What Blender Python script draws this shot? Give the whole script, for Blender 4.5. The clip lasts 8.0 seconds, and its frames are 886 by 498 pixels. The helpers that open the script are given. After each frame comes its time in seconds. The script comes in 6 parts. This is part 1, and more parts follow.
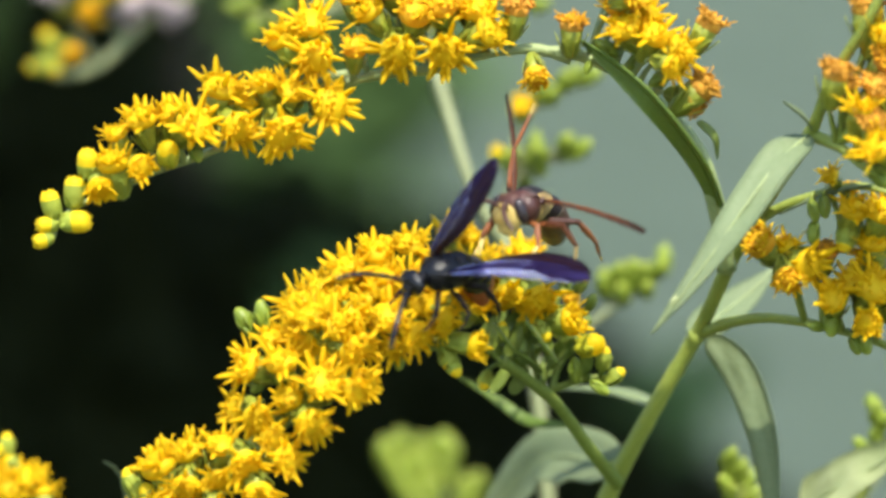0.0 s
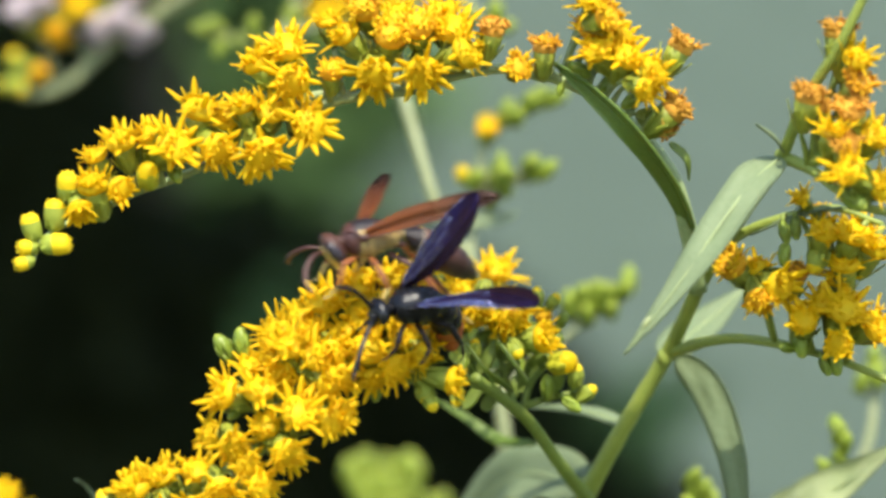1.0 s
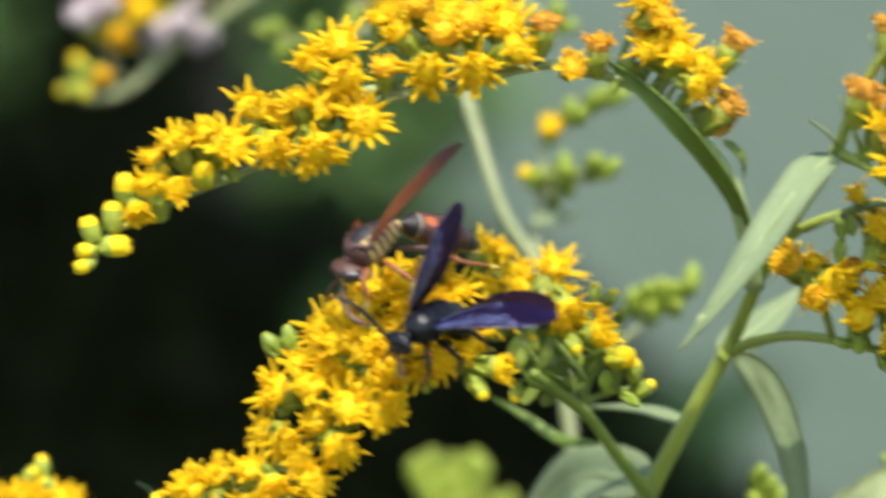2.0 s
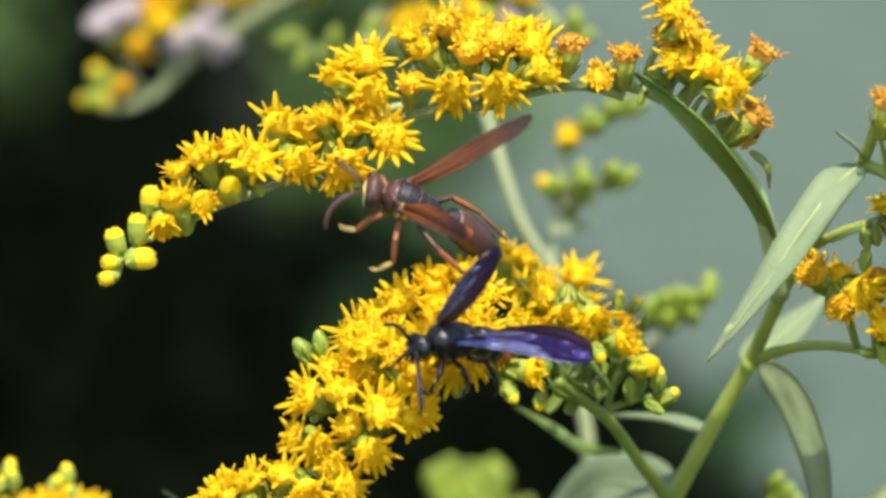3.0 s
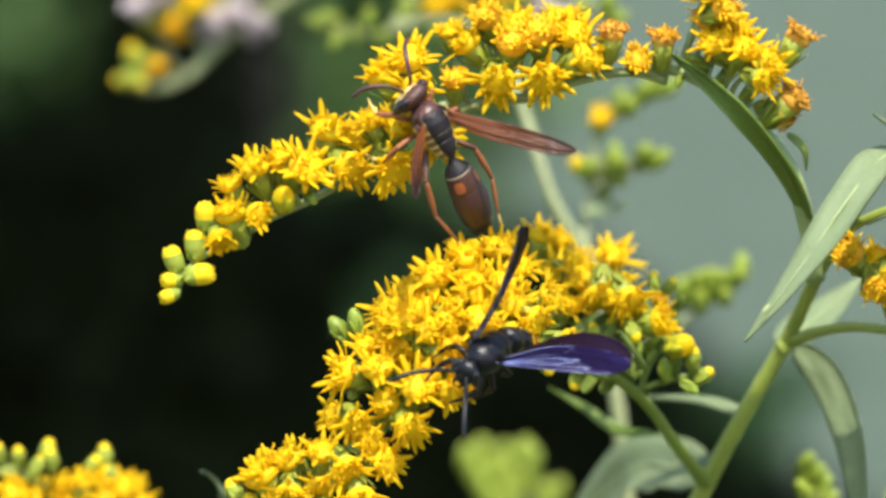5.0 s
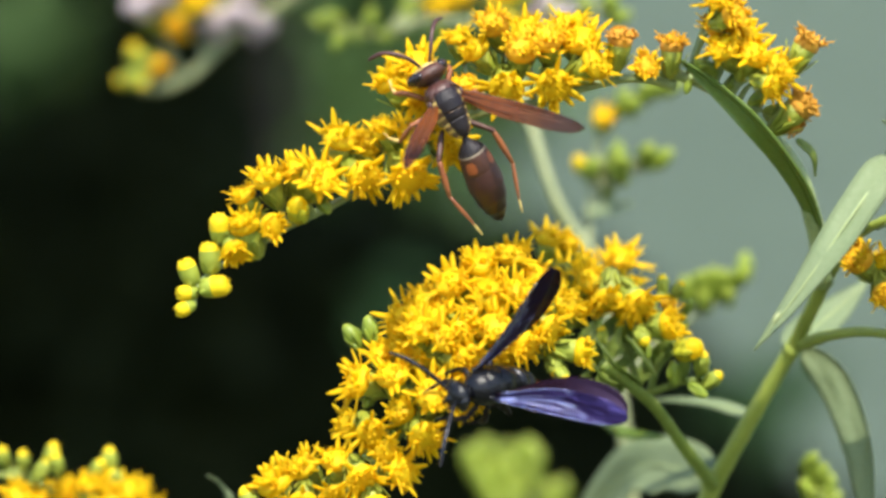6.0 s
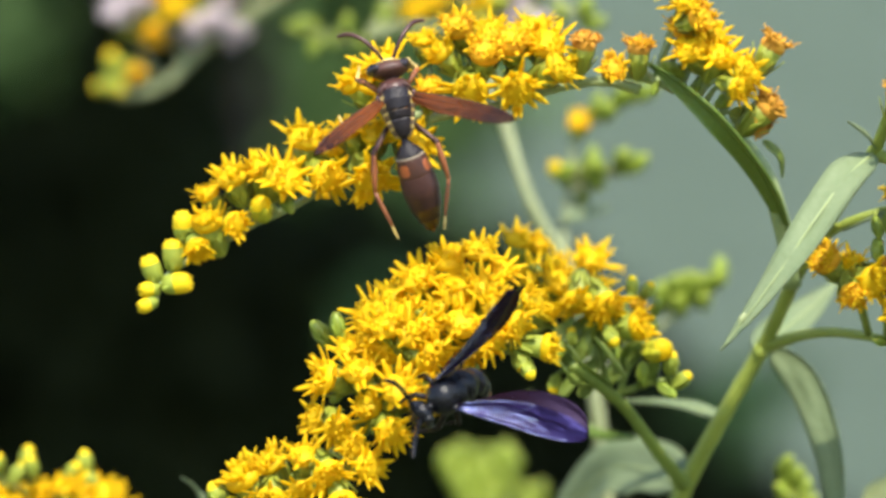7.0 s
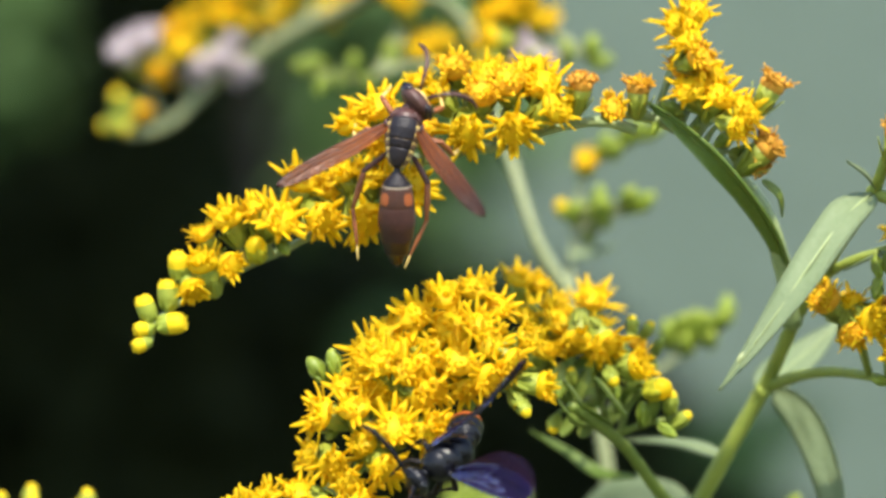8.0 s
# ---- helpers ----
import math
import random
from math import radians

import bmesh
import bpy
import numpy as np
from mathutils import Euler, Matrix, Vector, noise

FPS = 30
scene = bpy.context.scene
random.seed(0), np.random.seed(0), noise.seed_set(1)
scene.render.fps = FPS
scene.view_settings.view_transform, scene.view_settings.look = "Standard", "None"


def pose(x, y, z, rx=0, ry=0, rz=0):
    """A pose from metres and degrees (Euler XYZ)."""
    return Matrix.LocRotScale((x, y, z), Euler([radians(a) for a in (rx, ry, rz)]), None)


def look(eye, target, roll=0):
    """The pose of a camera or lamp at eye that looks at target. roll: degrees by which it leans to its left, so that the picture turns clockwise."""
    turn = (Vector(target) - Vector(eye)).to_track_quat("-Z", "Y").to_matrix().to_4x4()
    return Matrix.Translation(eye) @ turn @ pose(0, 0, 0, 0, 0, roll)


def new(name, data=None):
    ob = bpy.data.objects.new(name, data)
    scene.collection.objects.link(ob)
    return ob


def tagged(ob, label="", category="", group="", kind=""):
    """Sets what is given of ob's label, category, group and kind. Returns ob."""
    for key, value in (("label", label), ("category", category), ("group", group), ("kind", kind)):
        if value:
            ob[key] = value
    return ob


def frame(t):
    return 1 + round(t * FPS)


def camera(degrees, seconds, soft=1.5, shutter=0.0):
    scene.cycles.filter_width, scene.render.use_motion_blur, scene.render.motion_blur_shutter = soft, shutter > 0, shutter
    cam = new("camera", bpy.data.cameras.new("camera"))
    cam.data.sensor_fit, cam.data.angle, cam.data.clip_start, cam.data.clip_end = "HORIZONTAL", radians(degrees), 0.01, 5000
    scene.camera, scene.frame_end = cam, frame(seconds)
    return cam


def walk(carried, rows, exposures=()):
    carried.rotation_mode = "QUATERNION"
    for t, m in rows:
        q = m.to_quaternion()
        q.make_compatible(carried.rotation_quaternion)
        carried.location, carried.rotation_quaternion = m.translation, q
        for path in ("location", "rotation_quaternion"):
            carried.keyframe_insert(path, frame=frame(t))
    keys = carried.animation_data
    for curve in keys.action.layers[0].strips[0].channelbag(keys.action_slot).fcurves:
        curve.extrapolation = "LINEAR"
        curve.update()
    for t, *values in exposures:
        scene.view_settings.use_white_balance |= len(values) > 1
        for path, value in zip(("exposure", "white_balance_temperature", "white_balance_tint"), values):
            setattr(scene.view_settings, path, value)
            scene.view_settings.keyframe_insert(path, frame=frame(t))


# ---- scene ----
cam = camera(10.5, 8.0, soft=3.2, shutter=0.75)
cam.data.dof.use_dof = True
cam.data.dof.focus_distance = 0.517
cam.data.dof.aperture_fstop = 17.0
walk(cam, [   # it turns, and draws back a little
    (0.0, pose(0.0125, -0.5344, 1.0008, 89.52, 0, 0.45) @ pose(0, 0, 0, 0, 0, 0.63)),
    (0.5, pose(0.0125, -0.5357, 1.0008, 89.64, 0, 0.18) @ pose(0, 0, 0, 0, 0, 0.79)),
    (1.0, pose(0.0125, -0.5364, 1.0008, 89.77, 0, 0.04) @ pose(0, 0, 0, 0, 0, 0.80)),
    (1.5, pose(0.0125, -0.5384, 1.0008, 89.66, 0, 0.02) @ pose(0, 0, 0, 0, 0, 0.27)),
    (2.0, pose(0.0125, -0.5374, 1.0008, 89.76, 0, 0.80) @ pose(0, 0, 0, 0, 0, 0.25)),
    (2.2, pose(0.0125, -0.5382, 1.0008, 89.79, 0, 1.29) @ pose(0, 0, 0, 0, 0, 0.68)),
    (3.3, pose(0.0125, -0.5401, 1.0008, 89.89, 0, 1.05) @ pose(0, 0, 0, 0, 0, 0.05)),
    (3.5, pose(0.0125, -0.5400, 1.0008, 89.91, 0, 1.19) @ pose(0, 0, 0, 0, 0, -0.00)),
    (4.0, pose(0.0125, -0.5415, 1.0008, 89.95, 0, 1.26) @ pose(0, 0, 0, 0, 0, 0.01)),
    (4.5, pose(0.0125, -0.5415, 1.0008, 89.93, 0, 1.32) @ pose(0, 0, 0, 0, 0, 0.11)),
    (5.0, pose(0.0125, -0.5435, 1.0008, 89.63, 0, 1.40) @ pose(0, 0, 0, 0, 0, 0.41)),
    (6.5, pose(0.0125, -0.5421, 1.0008, 89.63, 0, 1.40) @ pose(0, 0, 0, 0, 0, 0.25)),
    (7.0, pose(0.0125, -0.5450, 1.0008, 89.69, 0, 1.15) @ pose(0, 0, 0, 0, 0, 0.14)),
    (7.5, pose(0.0125, -0.5443, 1.0008, 89.98, 0, 1.14) @ pose(0, 0, 0, 0, 0, -0.10)),
    (8.0, pose(0.0125, -0.5446, 1.0008, 90.15, 0, 1.23) @ pose(0, 0, 0, 0, 0, 0.15)),
], exposures=[(0.0, 1.29), (8.0, 1.29)])

# ---- world, sun ----
SUN_WAY = Vector((0.10, -0.56, 0.82)).normalized()   # from the plant towards the sun
world = bpy.data.worlds.new("world")
scene.world = world
world.use_nodes = True
wn = world.node_tree.nodes
sky = wn.new("ShaderNodeTexSky")
sky.sky_type = "NISHITA"
sky.sun_disc = False
sky.sun_elevation = math.asin(SUN_WAY.z)
sky.sun_rotation = math.atan2(SUN_WAY.x, SUN_WAY.y)
wn["Background"].inputs["Strength"].default_value = 0.15
world.node_tree.links.new(sky.outputs["Color"], wn["Background"].inputs["Color"])
sun = new("sun", bpy.data.lights.new("sun", "SUN"))
sun.data.energy, sun.data.angle, sun.data.color = 3.05, radians(0.6), (1.0, 0.94, 0.80)
sun.matrix_world = look(SUN_WAY * 5, (0, 0, 0))


# ---- materials ----
def material(name, colour, second=None, rough=0.55, metal=0.0, scale=900.0, bump=0.1, translucent=0.0, spread=0.15,
             specular=0.5, fine=6.0, subsurface=0.0, coat=0.0, gloss=None, stretch=1.0, clear=0.0, grade=None):
    """A surface of two colours mixed by noise at two sizes, with a fine relief."""
    m = bpy.data.materials.new(name)
    m.use_nodes = True
    nt = m.node_tree
    n, l = nt.nodes, nt.links
    b = n["Principled BSDF"]
    second = second or tuple(c * 0.7 for c in colour)
    tc = n.new("ShaderNodeTexCoord")
    info = n.new("ShaderNodeObjectInfo")
    place = n.new("ShaderNodeMapping")
    place.inputs["Scale"].default_value = (1 / stretch, 1, 1)
    l.new(tc.outputs["Object"], place.inputs["Vector"])
    big, small = n.new("ShaderNodeTexNoise"), n.new("ShaderNodeTexNoise")
    for t, s in ((big, scale), (small, scale * fine)):
        t.inputs["Scale"].default_value = s
        t.inputs["Detail"].default_value = 4
        l.new(place.outputs["Vector"], t.inputs["Vector"])
    mix = n.new("ShaderNodeMix")
    mix.data_type = "RGBA"
    mix.inputs["A"].default_value, mix.inputs["B"].default_value = (*colour, 1), (*second, 1)
    ramp = n.new("ShaderNodeMapRange")
    ramp.inputs["From Min"].default_value, ramp.inputs["From Max"].default_value = 0.35, 0.7
    add = n.new("ShaderNodeMath")
    add.operation = "MULTIPLY_ADD"
    add.inputs[1].default_value = 0.45
    l.new(small.outputs["Fac"], add.inputs[0])
    half = n.new("ShaderNodeMath")
    half.operation = "MULTIPLY"
    half.inputs[1].default_value = 0.55
    l.new(big.outputs["Fac"], half.inputs[0])
    l.new(half.outputs[0], add.inputs[2])
    l.new(add.outputs[0], ramp.inputs["Value"])
    l.new(ramp.outputs[0], mix.inputs["Factor"])
    hsv = n.new("ShaderNodeHueSaturation")
    val = n.new("ShaderNodeMapRange")
    val.inputs["To Min"].default_value, val.inputs["To Max"].default_value = 1 - spread, 1 + spread
    l.new(info.outputs["Random"], val.inputs["Value"])
    l.new(val.outputs[0], hsv.inputs["Value"])
    colour_out = mix.outputs["Result"]
    if grade:   # the colour changes along x, from one end of the thing to the other
        axis, along, mix2 = n.new("ShaderNodeSeparateXYZ"), n.new("ShaderNodeMapRange"), n.new("ShaderNodeMix")
        mix2.data_type = "RGBA"
        l.new(tc.outputs["Object"], axis.inputs["Vector"])
        l.new(axis.outputs["X"], along.inputs["Value"])
        along.inputs["From Min"].default_value, along.inputs["From Max"].default_value = grade[0], grade[1]
        l.new(along.outputs[0], mix2.inputs["Factor"])
        l.new(colour_out, mix2.inputs["A"])
        mix2.inputs["B"].default_value = (*grade[2], 1)
        colour_out = mix2.outputs["Result"]
    l.new(colour_out, hsv.inputs["Color"])
    l.new(hsv.outputs["Color"], b.inputs["Base Color"])
    b.inputs["Roughness"].default_value, b.inputs["Metallic"].default_value = rough, metal
    b.inputs["Specular IOR Level"].default_value = specular
    b.inputs["Coat Weight"].default_value = coat
    b.inputs["Coat Roughness"].default_value = 0.15
    if subsurface:
        b.inputs["Subsurface Weight"].default_value = subsurface
        b.inputs["Subsurface Scale"].default_value = 0.001
    if bump:
        bp = n.new("ShaderNodeBump")
        bp.inputs["Strength"].default_value = bump
        bp.inputs["Distance"].default_value = 0.3 / scale
        l.new(small.outputs["Fac"], bp.inputs["Height"])
        l.new(bp.outputs["Normal"], b.inputs["Normal"])
    last = b.outputs[0]

    def over(kind, colour_, share):
        """Mix a second way of scattering light into the surface."""
        nonlocal last
        tr, ms = n.new(kind), n.new("ShaderNodeMixShader")
        if colour_ is None:
            l.new(hsv.outputs["Color"], tr.inputs["Color"])
        else:
            tr.inputs["Color"].default_value = (*colour_, 1)
        ms.inputs["Fac"].default_value = share
        l.new(last, ms.inputs[1])
        l.new(tr.outputs[0], ms.inputs[2])
        last = ms.outputs[0]
        return tr
    if translucent:
        over("ShaderNodeBsdfTranslucent", None, translucent)
    if gloss:   # a coloured metallic sheen
        tr = over("ShaderNodeBsdfGlossy", gloss[:3], gloss[3])
        tr.inputs["Roughness"].default_value = gloss[4]
        if bump:
            l.new(bp.outputs["Normal"], tr.inputs["Normal"])
    if clear:
        over("ShaderNodeBsdfTransparent", (0.75, 0.5, 0.35), clear)
    l.new(last, n["Material Output"].inputs["Surface"])
    return m


PETAL = material("petal_yellow", (0.94, 0.718, 0.014), (0.93, 0.660, 0.012), 0.5, scale=400, bump=0.08, translucent=0.58, spread=0.06, specular=0.2)
DISC = material("disc_yellow", (0.93, 0.690, 0.014), (0.92, 0.615, 0.011), 0.55, scale=500, bump=0.1, translucent=0.46, spread=0.08, specular=0.2)
PETAL_OLD = material("petal_aged", (0.93, 0.66, 0.013), (0.90, 0.54, 0.012), 0.6, scale=500, bump=0.2, translucent=0.35, spread=0.1, specular=0.2)
DISC_OLD = material("disc_orange", (0.90, 0.52, 0.018), (0.80, 0.38, 0.018), 0.65, scale=600, bump=0.2, translucent=0.30, spread=0.12, specular=0.2)
DISC_BROWN = material("disc_brown", (0.72, 0.38, 0.04), (0.46, 0.19, 0.03), 0.75, scale=600, bump=0.3, translucent=0.1, spread=0.15, specular=0.2)
CUP = material("cup_green", (0.34, 0.36, 0.036), (0.23, 0.28, 0.026), 0.5, scale=350, bump=0.2, translucent=0.15, spread=0.12)
BUD = material("bud_green", (0.36, 0.41, 0.055), (0.27, 0.335, 0.045), 0.55, specular=0.25, scale=300, bump=0.15, translucent=0.2, spread=0.12)
# Pale yellowish green for one leaf and a small spot.
LEAF_PALE = material("leaf_pale", (0.33, 0.36, 0.17), (0.22, 0.27, 0.11), 0.5, scale=400, bump=0.1, spread=0.0)
BUD_GREEN = material("small_bud", (0.26, 0.335, 0.032), (0.19, 0.260, 0.026), 0.45, scale=300, bump=0.15, translucent=0.2, spread=0.14)
BUD_TIP = material("bud_yellow", (0.88, 0.64, 0.014), (0.78, 0.58, 0.016), 0.6, specular=0.2, scale=400, bump=0.15, translucent=0.25, spread=0.08)
BUD_RIPE = material("bud_ripe", (0.50, 0.46, 0.022), (0.36, 0.38, 0.025), 0.6, specular=0.2, scale=300, bump=0.15, translucent=0.2, spread=0.1)
STEM = material("stem_green", (0.27, 0.32, 0.05), (0.18, 0.23, 0.035), 0.5, scale=220, bump=0.25, spread=0.05, fine=9)
STEM_PALE = material("stem_pale", (0.28, 0.30, 0.15), (0.21, 0.245, 0.105), 0.55, scale=220, bump=0.2, spread=0.05)
LEAF = material("leaf_green", (0.200, 0.250, 0.132), (0.158, 0.210, 0.102), 0.62, specular=0.3, scale=120, bump=0.12, translucent=0.2, spread=0.08, fine=12)
# Darker than the other leaves: the shade on them is in this colour.
LEAF_SHADED = material("leaf_shaded", (0.125, 0.190, 0.022), (0.085, 0.145, 0.016), 0.5, scale=150, bump=0.2, translucent=0.12, spread=0.05, fine=12)
LEAF_FRESH = material("leaf_fresh", (0.30, 0.38, 0.075), (0.22, 0.30, 0.05), 0.5, scale=200, bump=0.12, translucent=0.45, spread=0.12, fine=8)
STEM_ARCH = material("stem_grey_green", (0.30, 0.36, 0.15), (0.20, 0.27, 0.09), 0.55, scale=250, bump=0.2, spread=0.05)
VEIN = material("leaf_vein", (0.30, 0.36, 0.17), (0.24, 0.30, 0.12), 0.55, scale=300, bump=0.1, spread=0.04)
FADED = material("faded_floret", (0.62, 0.54, 0.56), (0.45, 0.36, 0.36), 0.8, scale=500, bump=0.3, translucent=0.2, spread=0.1)
BLACK = material("black_cuticle", (0.007, 0.007, 0.009), (0.003, 0.003, 0.005), 0.24, scale=900, bump=0.2, spread=0.0, specular=0.30)
BLACK_HAIR = material("black_hair", (0.006, 0.005, 0.005), (0.012, 0.006, 0.004), 0.35, scale=900, bump=0.2, spread=0.0, specular=0.22)
RUST = material("rust_cuticle", (0.32, 0.075, 0.012), (0.20, 0.04, 0.008), 0.4, scale=900, bump=0.3, spread=0.0)
WING_BLUE = material("wing_violet", (0.010, 0.005, 0.010), (0.016, 0.005, 0.006), 0.25, scale=160, bump=0.5, spread=0.0, specular=0.12, fine=7, gloss=(0.020, 0.018, 0.130, 0.36, 0.30), stretch=6.0, clear=0.07)
WING_PLUM = material("wing_plum", (0.014, 0.005, 0.008), (0.010, 0.004, 0.006), 0.4, scale=160, bump=0.15, spread=0.0, specular=0.1, fine=7, gloss=(0.012, 0.006, 0.036, 0.35, 0.42), stretch=6.0, clear=0.12)
# Pale blue metal: glints on the wing pleats, put into the vein colour.
WING_GLINT_VEIN = material("wing_vein_glint", (0.58, 0.62, 0.95), (0.10, 0.09, 0.35), 0.25, 0.9, scale=500, bump=0.5, spread=0.0)
BROWN = material("brown_cuticle", (0.085, 0.030, 0.018), (0.035, 0.015, 0.012), 0.45, scale=700, bump=0.3, spread=0.0)
DARK_BROWN = material("dark_cuticle", (0.010, 0.008, 0.011), (0.020, 0.013, 0.014), 0.42, scale=700, bump=0.35, spread=0.0, specular=0.35)
MAHOGANY = material("mahogany_cuticle", (0.082, 0.034, 0.028), (0.044, 0.019, 0.017), 0.36, scale=500, bump=0.15, spread=0.0, specular=0.4, grade=(-0.0056, -0.0096, (0.016, 0.008, 0.007)))
ORANGE = material("orange_cuticle", (0.30, 0.10, 0.03), (0.17, 0.05, 0.02), 0.45, scale=700, bump=0.2, spread=0.0)
FLANK = material("flank_cuticle", (0.20, 0.125, 0.068), (0.085, 0.050, 0.032), 0.5, scale=500, bump=0.3, spread=0.0)
PALE_BAND = material("pale_band", (0.36, 0.30, 0.22), (0.22, 0.17, 0.12), 0.6, scale=700, bump=0.1, spread=0.0)
PATCH = material("rufous_patch", (0.38, 0.105, 0.030), (0.26, 0.070, 0.024), 0.36, scale=700, bump=0.15, spread=0.0)
YELLOW = material("yellow_cuticle", (0.64, 0.48, 0.15), (0.50, 0.35, 0.09), 0.45, scale=700, bump=0.15, spread=0.0)
WING_AMBER = material("wing_amber", (0.44, 0.140, 0.030), (0.19, 0.060, 0.024), 0.40, 0.0, scale=220, bump=0.3, translucent=0.4, specular=0.22, spread=0.0, stretch=5.0, clear=0.42, grade=(0.004, 0.0125, (0.05, 0.022, 0.020)), gloss=(0.32, 0.24, 0.22, 0.08, 0.32))
EYE = material("compound_eye", (0.025, 0.018, 0.020), (0.015, 0.010, 0.012), 0.25, scale=2500, bump=0.2, spread=0.0)
EYE_BLACK = material("black_eye", (0.006, 0.006, 0.008), (0.004, 0.004, 0.004), 0.2, scale=2500, bump=0.2, spread=0.0)
# Nearly black leaf: most of the deep shade is in the colour.
SHADE_LEAF = material("shrub_shade_leaf", (0.015, 0.020, 0.005), (0.007, 0.010, 0.0025), 0.8, specular=0.12, scale=30, bump=0.3, translucent=0.12, spread=0.1)
YOUNG = material("young_leaf", (0.088, 0.160, 0.050), (0.060, 0.120, 0.036), 0.65, scale=60, bump=0.2, translucent=0.2, spread=0.1, specular=0.15)
BARK = material("bark", (0.12, 0.09, 0.06), (0.06, 0.045, 0.03), 0.85, scale=60, bump=0.6)
PAINT = material("wall_paint", (0.091, 0.131, 0.103), (0.084, 0.122, 0.096), 0.7, scale=1.5, bump=0.1, fine=20, spread=0.0)
SOIL = material("grass_ground", (0.07, 0.10, 0.03), (0.10, 0.085, 0.05), 0.9, scale=3, bump=0.5, fine=20, spread=0.0)


# ---- shapes ----
def curve(points, n):
    """n + 1 points of a smooth line through the given ones, whose spacing may be uneven."""
    p = [Vector(q) for q in points]
    d = [max((b - a).length, 1e-9) for a, b in zip(p, p[1:])]
    slope = [(b - a) / k for a, b, k in zip(p, p[1:], d)]
    tang = [slope[0]] + [(slope[i] * d[i + 1] + slope[i + 1] * d[i]) / (d[i] + d[i + 1]) for i in range(len(d) - 1)] + [slope[-1]]
    out = []
    for i in range(n + 1):
        s = min(i / n * len(d), len(d) - 1e-6)
        k, u = int(s), s - int(s)
        out.append(p[k] * (2 * u ** 3 - 3 * u * u + 1) + tang[k] * d[k] * (u ** 3 - 2 * u * u + u) + p[k + 1] * (3 * u * u - 2 * u ** 3) + tang[k + 1] * d[k] * (u ** 3 - u * u))
    return out


def tube(bm, points, radii, n=12, sides=8, slot=0, wobble=0.0):
    """A round stalk along a line; radii run from one end to the other."""
    pts = curve(points, n)
    rings = []
    side = None
    for i, p in enumerate(pts):
        way = (pts[min(i + 1, n)] - pts[max(i - 1, 0)]).normalized()
        if side is None:
            side = way.orthogonal().normalized()
        side = (side - way * side.dot(way)).normalized()
        up = way.cross(side)
        s = i / n * (len(radii) - 1)
        k = min(int(s), len(radii) - 2) if len(radii) > 1 else 0
        r = radii[k] + (radii[k + 1] - radii[k]) * (s - k) if len(radii) > 1 else radii[0]
        r *= 1 + wobble * noise.noise(p * 900)
        rings.append([bm.verts.new(p + (side * math.cos(a) + up * math.sin(a)) * r) for a in (math.tau * j / sides for j in range(sides))])
    for a, b in zip(rings, rings[1:]):
        for j in range(sides):
            f = bm.faces.new((a[j], a[(j + 1) % sides], b[(j + 1) % sides], b[j]))
            f.material_index, f.smooth = slot, True
    for ring, turn in ((rings[0], -1), (rings[-1], 1)):
        f = bm.faces.new(ring[::turn])
        f.material_index, f.smooth = slot, True
    return pts


def lathe(bm, profile, m=Matrix(), sides=14, slot=0, bend=None, paint=None):
    """Rings of (x, half width, half height, slot) along x, closed at both ends. bend(x): the drop of the axis at x."""
    rings = []
    for x, w, h, *_ in profile:
        dz = bend(x) if bend else 0
        rings.append([bm.verts.new(m @ Vector((x, w * math.cos(a), h * math.sin(a) + dz))) for a in (math.tau * j / sides for j in range(sides))])
    for i, (a, b) in enumerate(zip(rings, rings[1:])):
        k = profile[i][3] if len(profile[i]) > 3 else slot
        for j in range(sides):
            f = bm.faces.new((a[j], a[(j + 1) % sides], b[(j + 1) % sides], b[j]))
            f.material_index, f.smooth = paint(profile[i][0], math.degrees(math.tau * (j + 0.5) / sides), k) if paint else k, True
    for ring, turn, k in ((rings[0], -1, 0), (rings[-1], 1, -1)):
        f = bm.faces.new(ring[::turn])
        f.material_index, f.smooth = profile[k][3] if len(profile[k]) > 3 else slot, True


def ball(bm, centre, radii, turn=(0, 0, 0), slot=0, u=14, v=9, rough=0.0):
    m = Matrix.LocRotScale(centre, Euler([radians(a) for a in turn]), radii)
    got = bmesh.ops.create_uvsphere(bm, u_segments=u, v_segments=v, radius=1, matrix=m)
    for p in got["verts"]:
        if rough:
            p.co += (p.co - Vector(centre)) * rough * noise.noise(p.co * 1500)
        for f in p.link_faces:
            f.material_index, f.smooth = slot, True


def part(name, bm, materials, parent, label="", at=(0, 0, 0), kind=""):
    """One mesh object under a thing or a part, its mesh given in world places; at is its own origin in the world."""
    bm.normal_update()
    me = bpy.data.meshes.new(name)
    for v in bm.verts:
        v.co -= Vector(at)
    bm.to_mesh(me)
    bm.free()
    for m in materials if isinstance(materials, (list, tuple)) else [materials]:
        me.materials.append(m)
    ob = new(name, me)
    ob.parent = parent
    base = Vector((0, 0, 0))
    up = parent
    while up is not None:
        base += up.location
        up = up.parent
    ob.location = Vector(at) - base
    return tagged(ob, label, kind=kind)


def thing(name, at, label, category, group=""):
    ob = new(name)
    ob.empty_display_size = 0.01
    ob.location = at
    return tagged(ob, label, category, group)


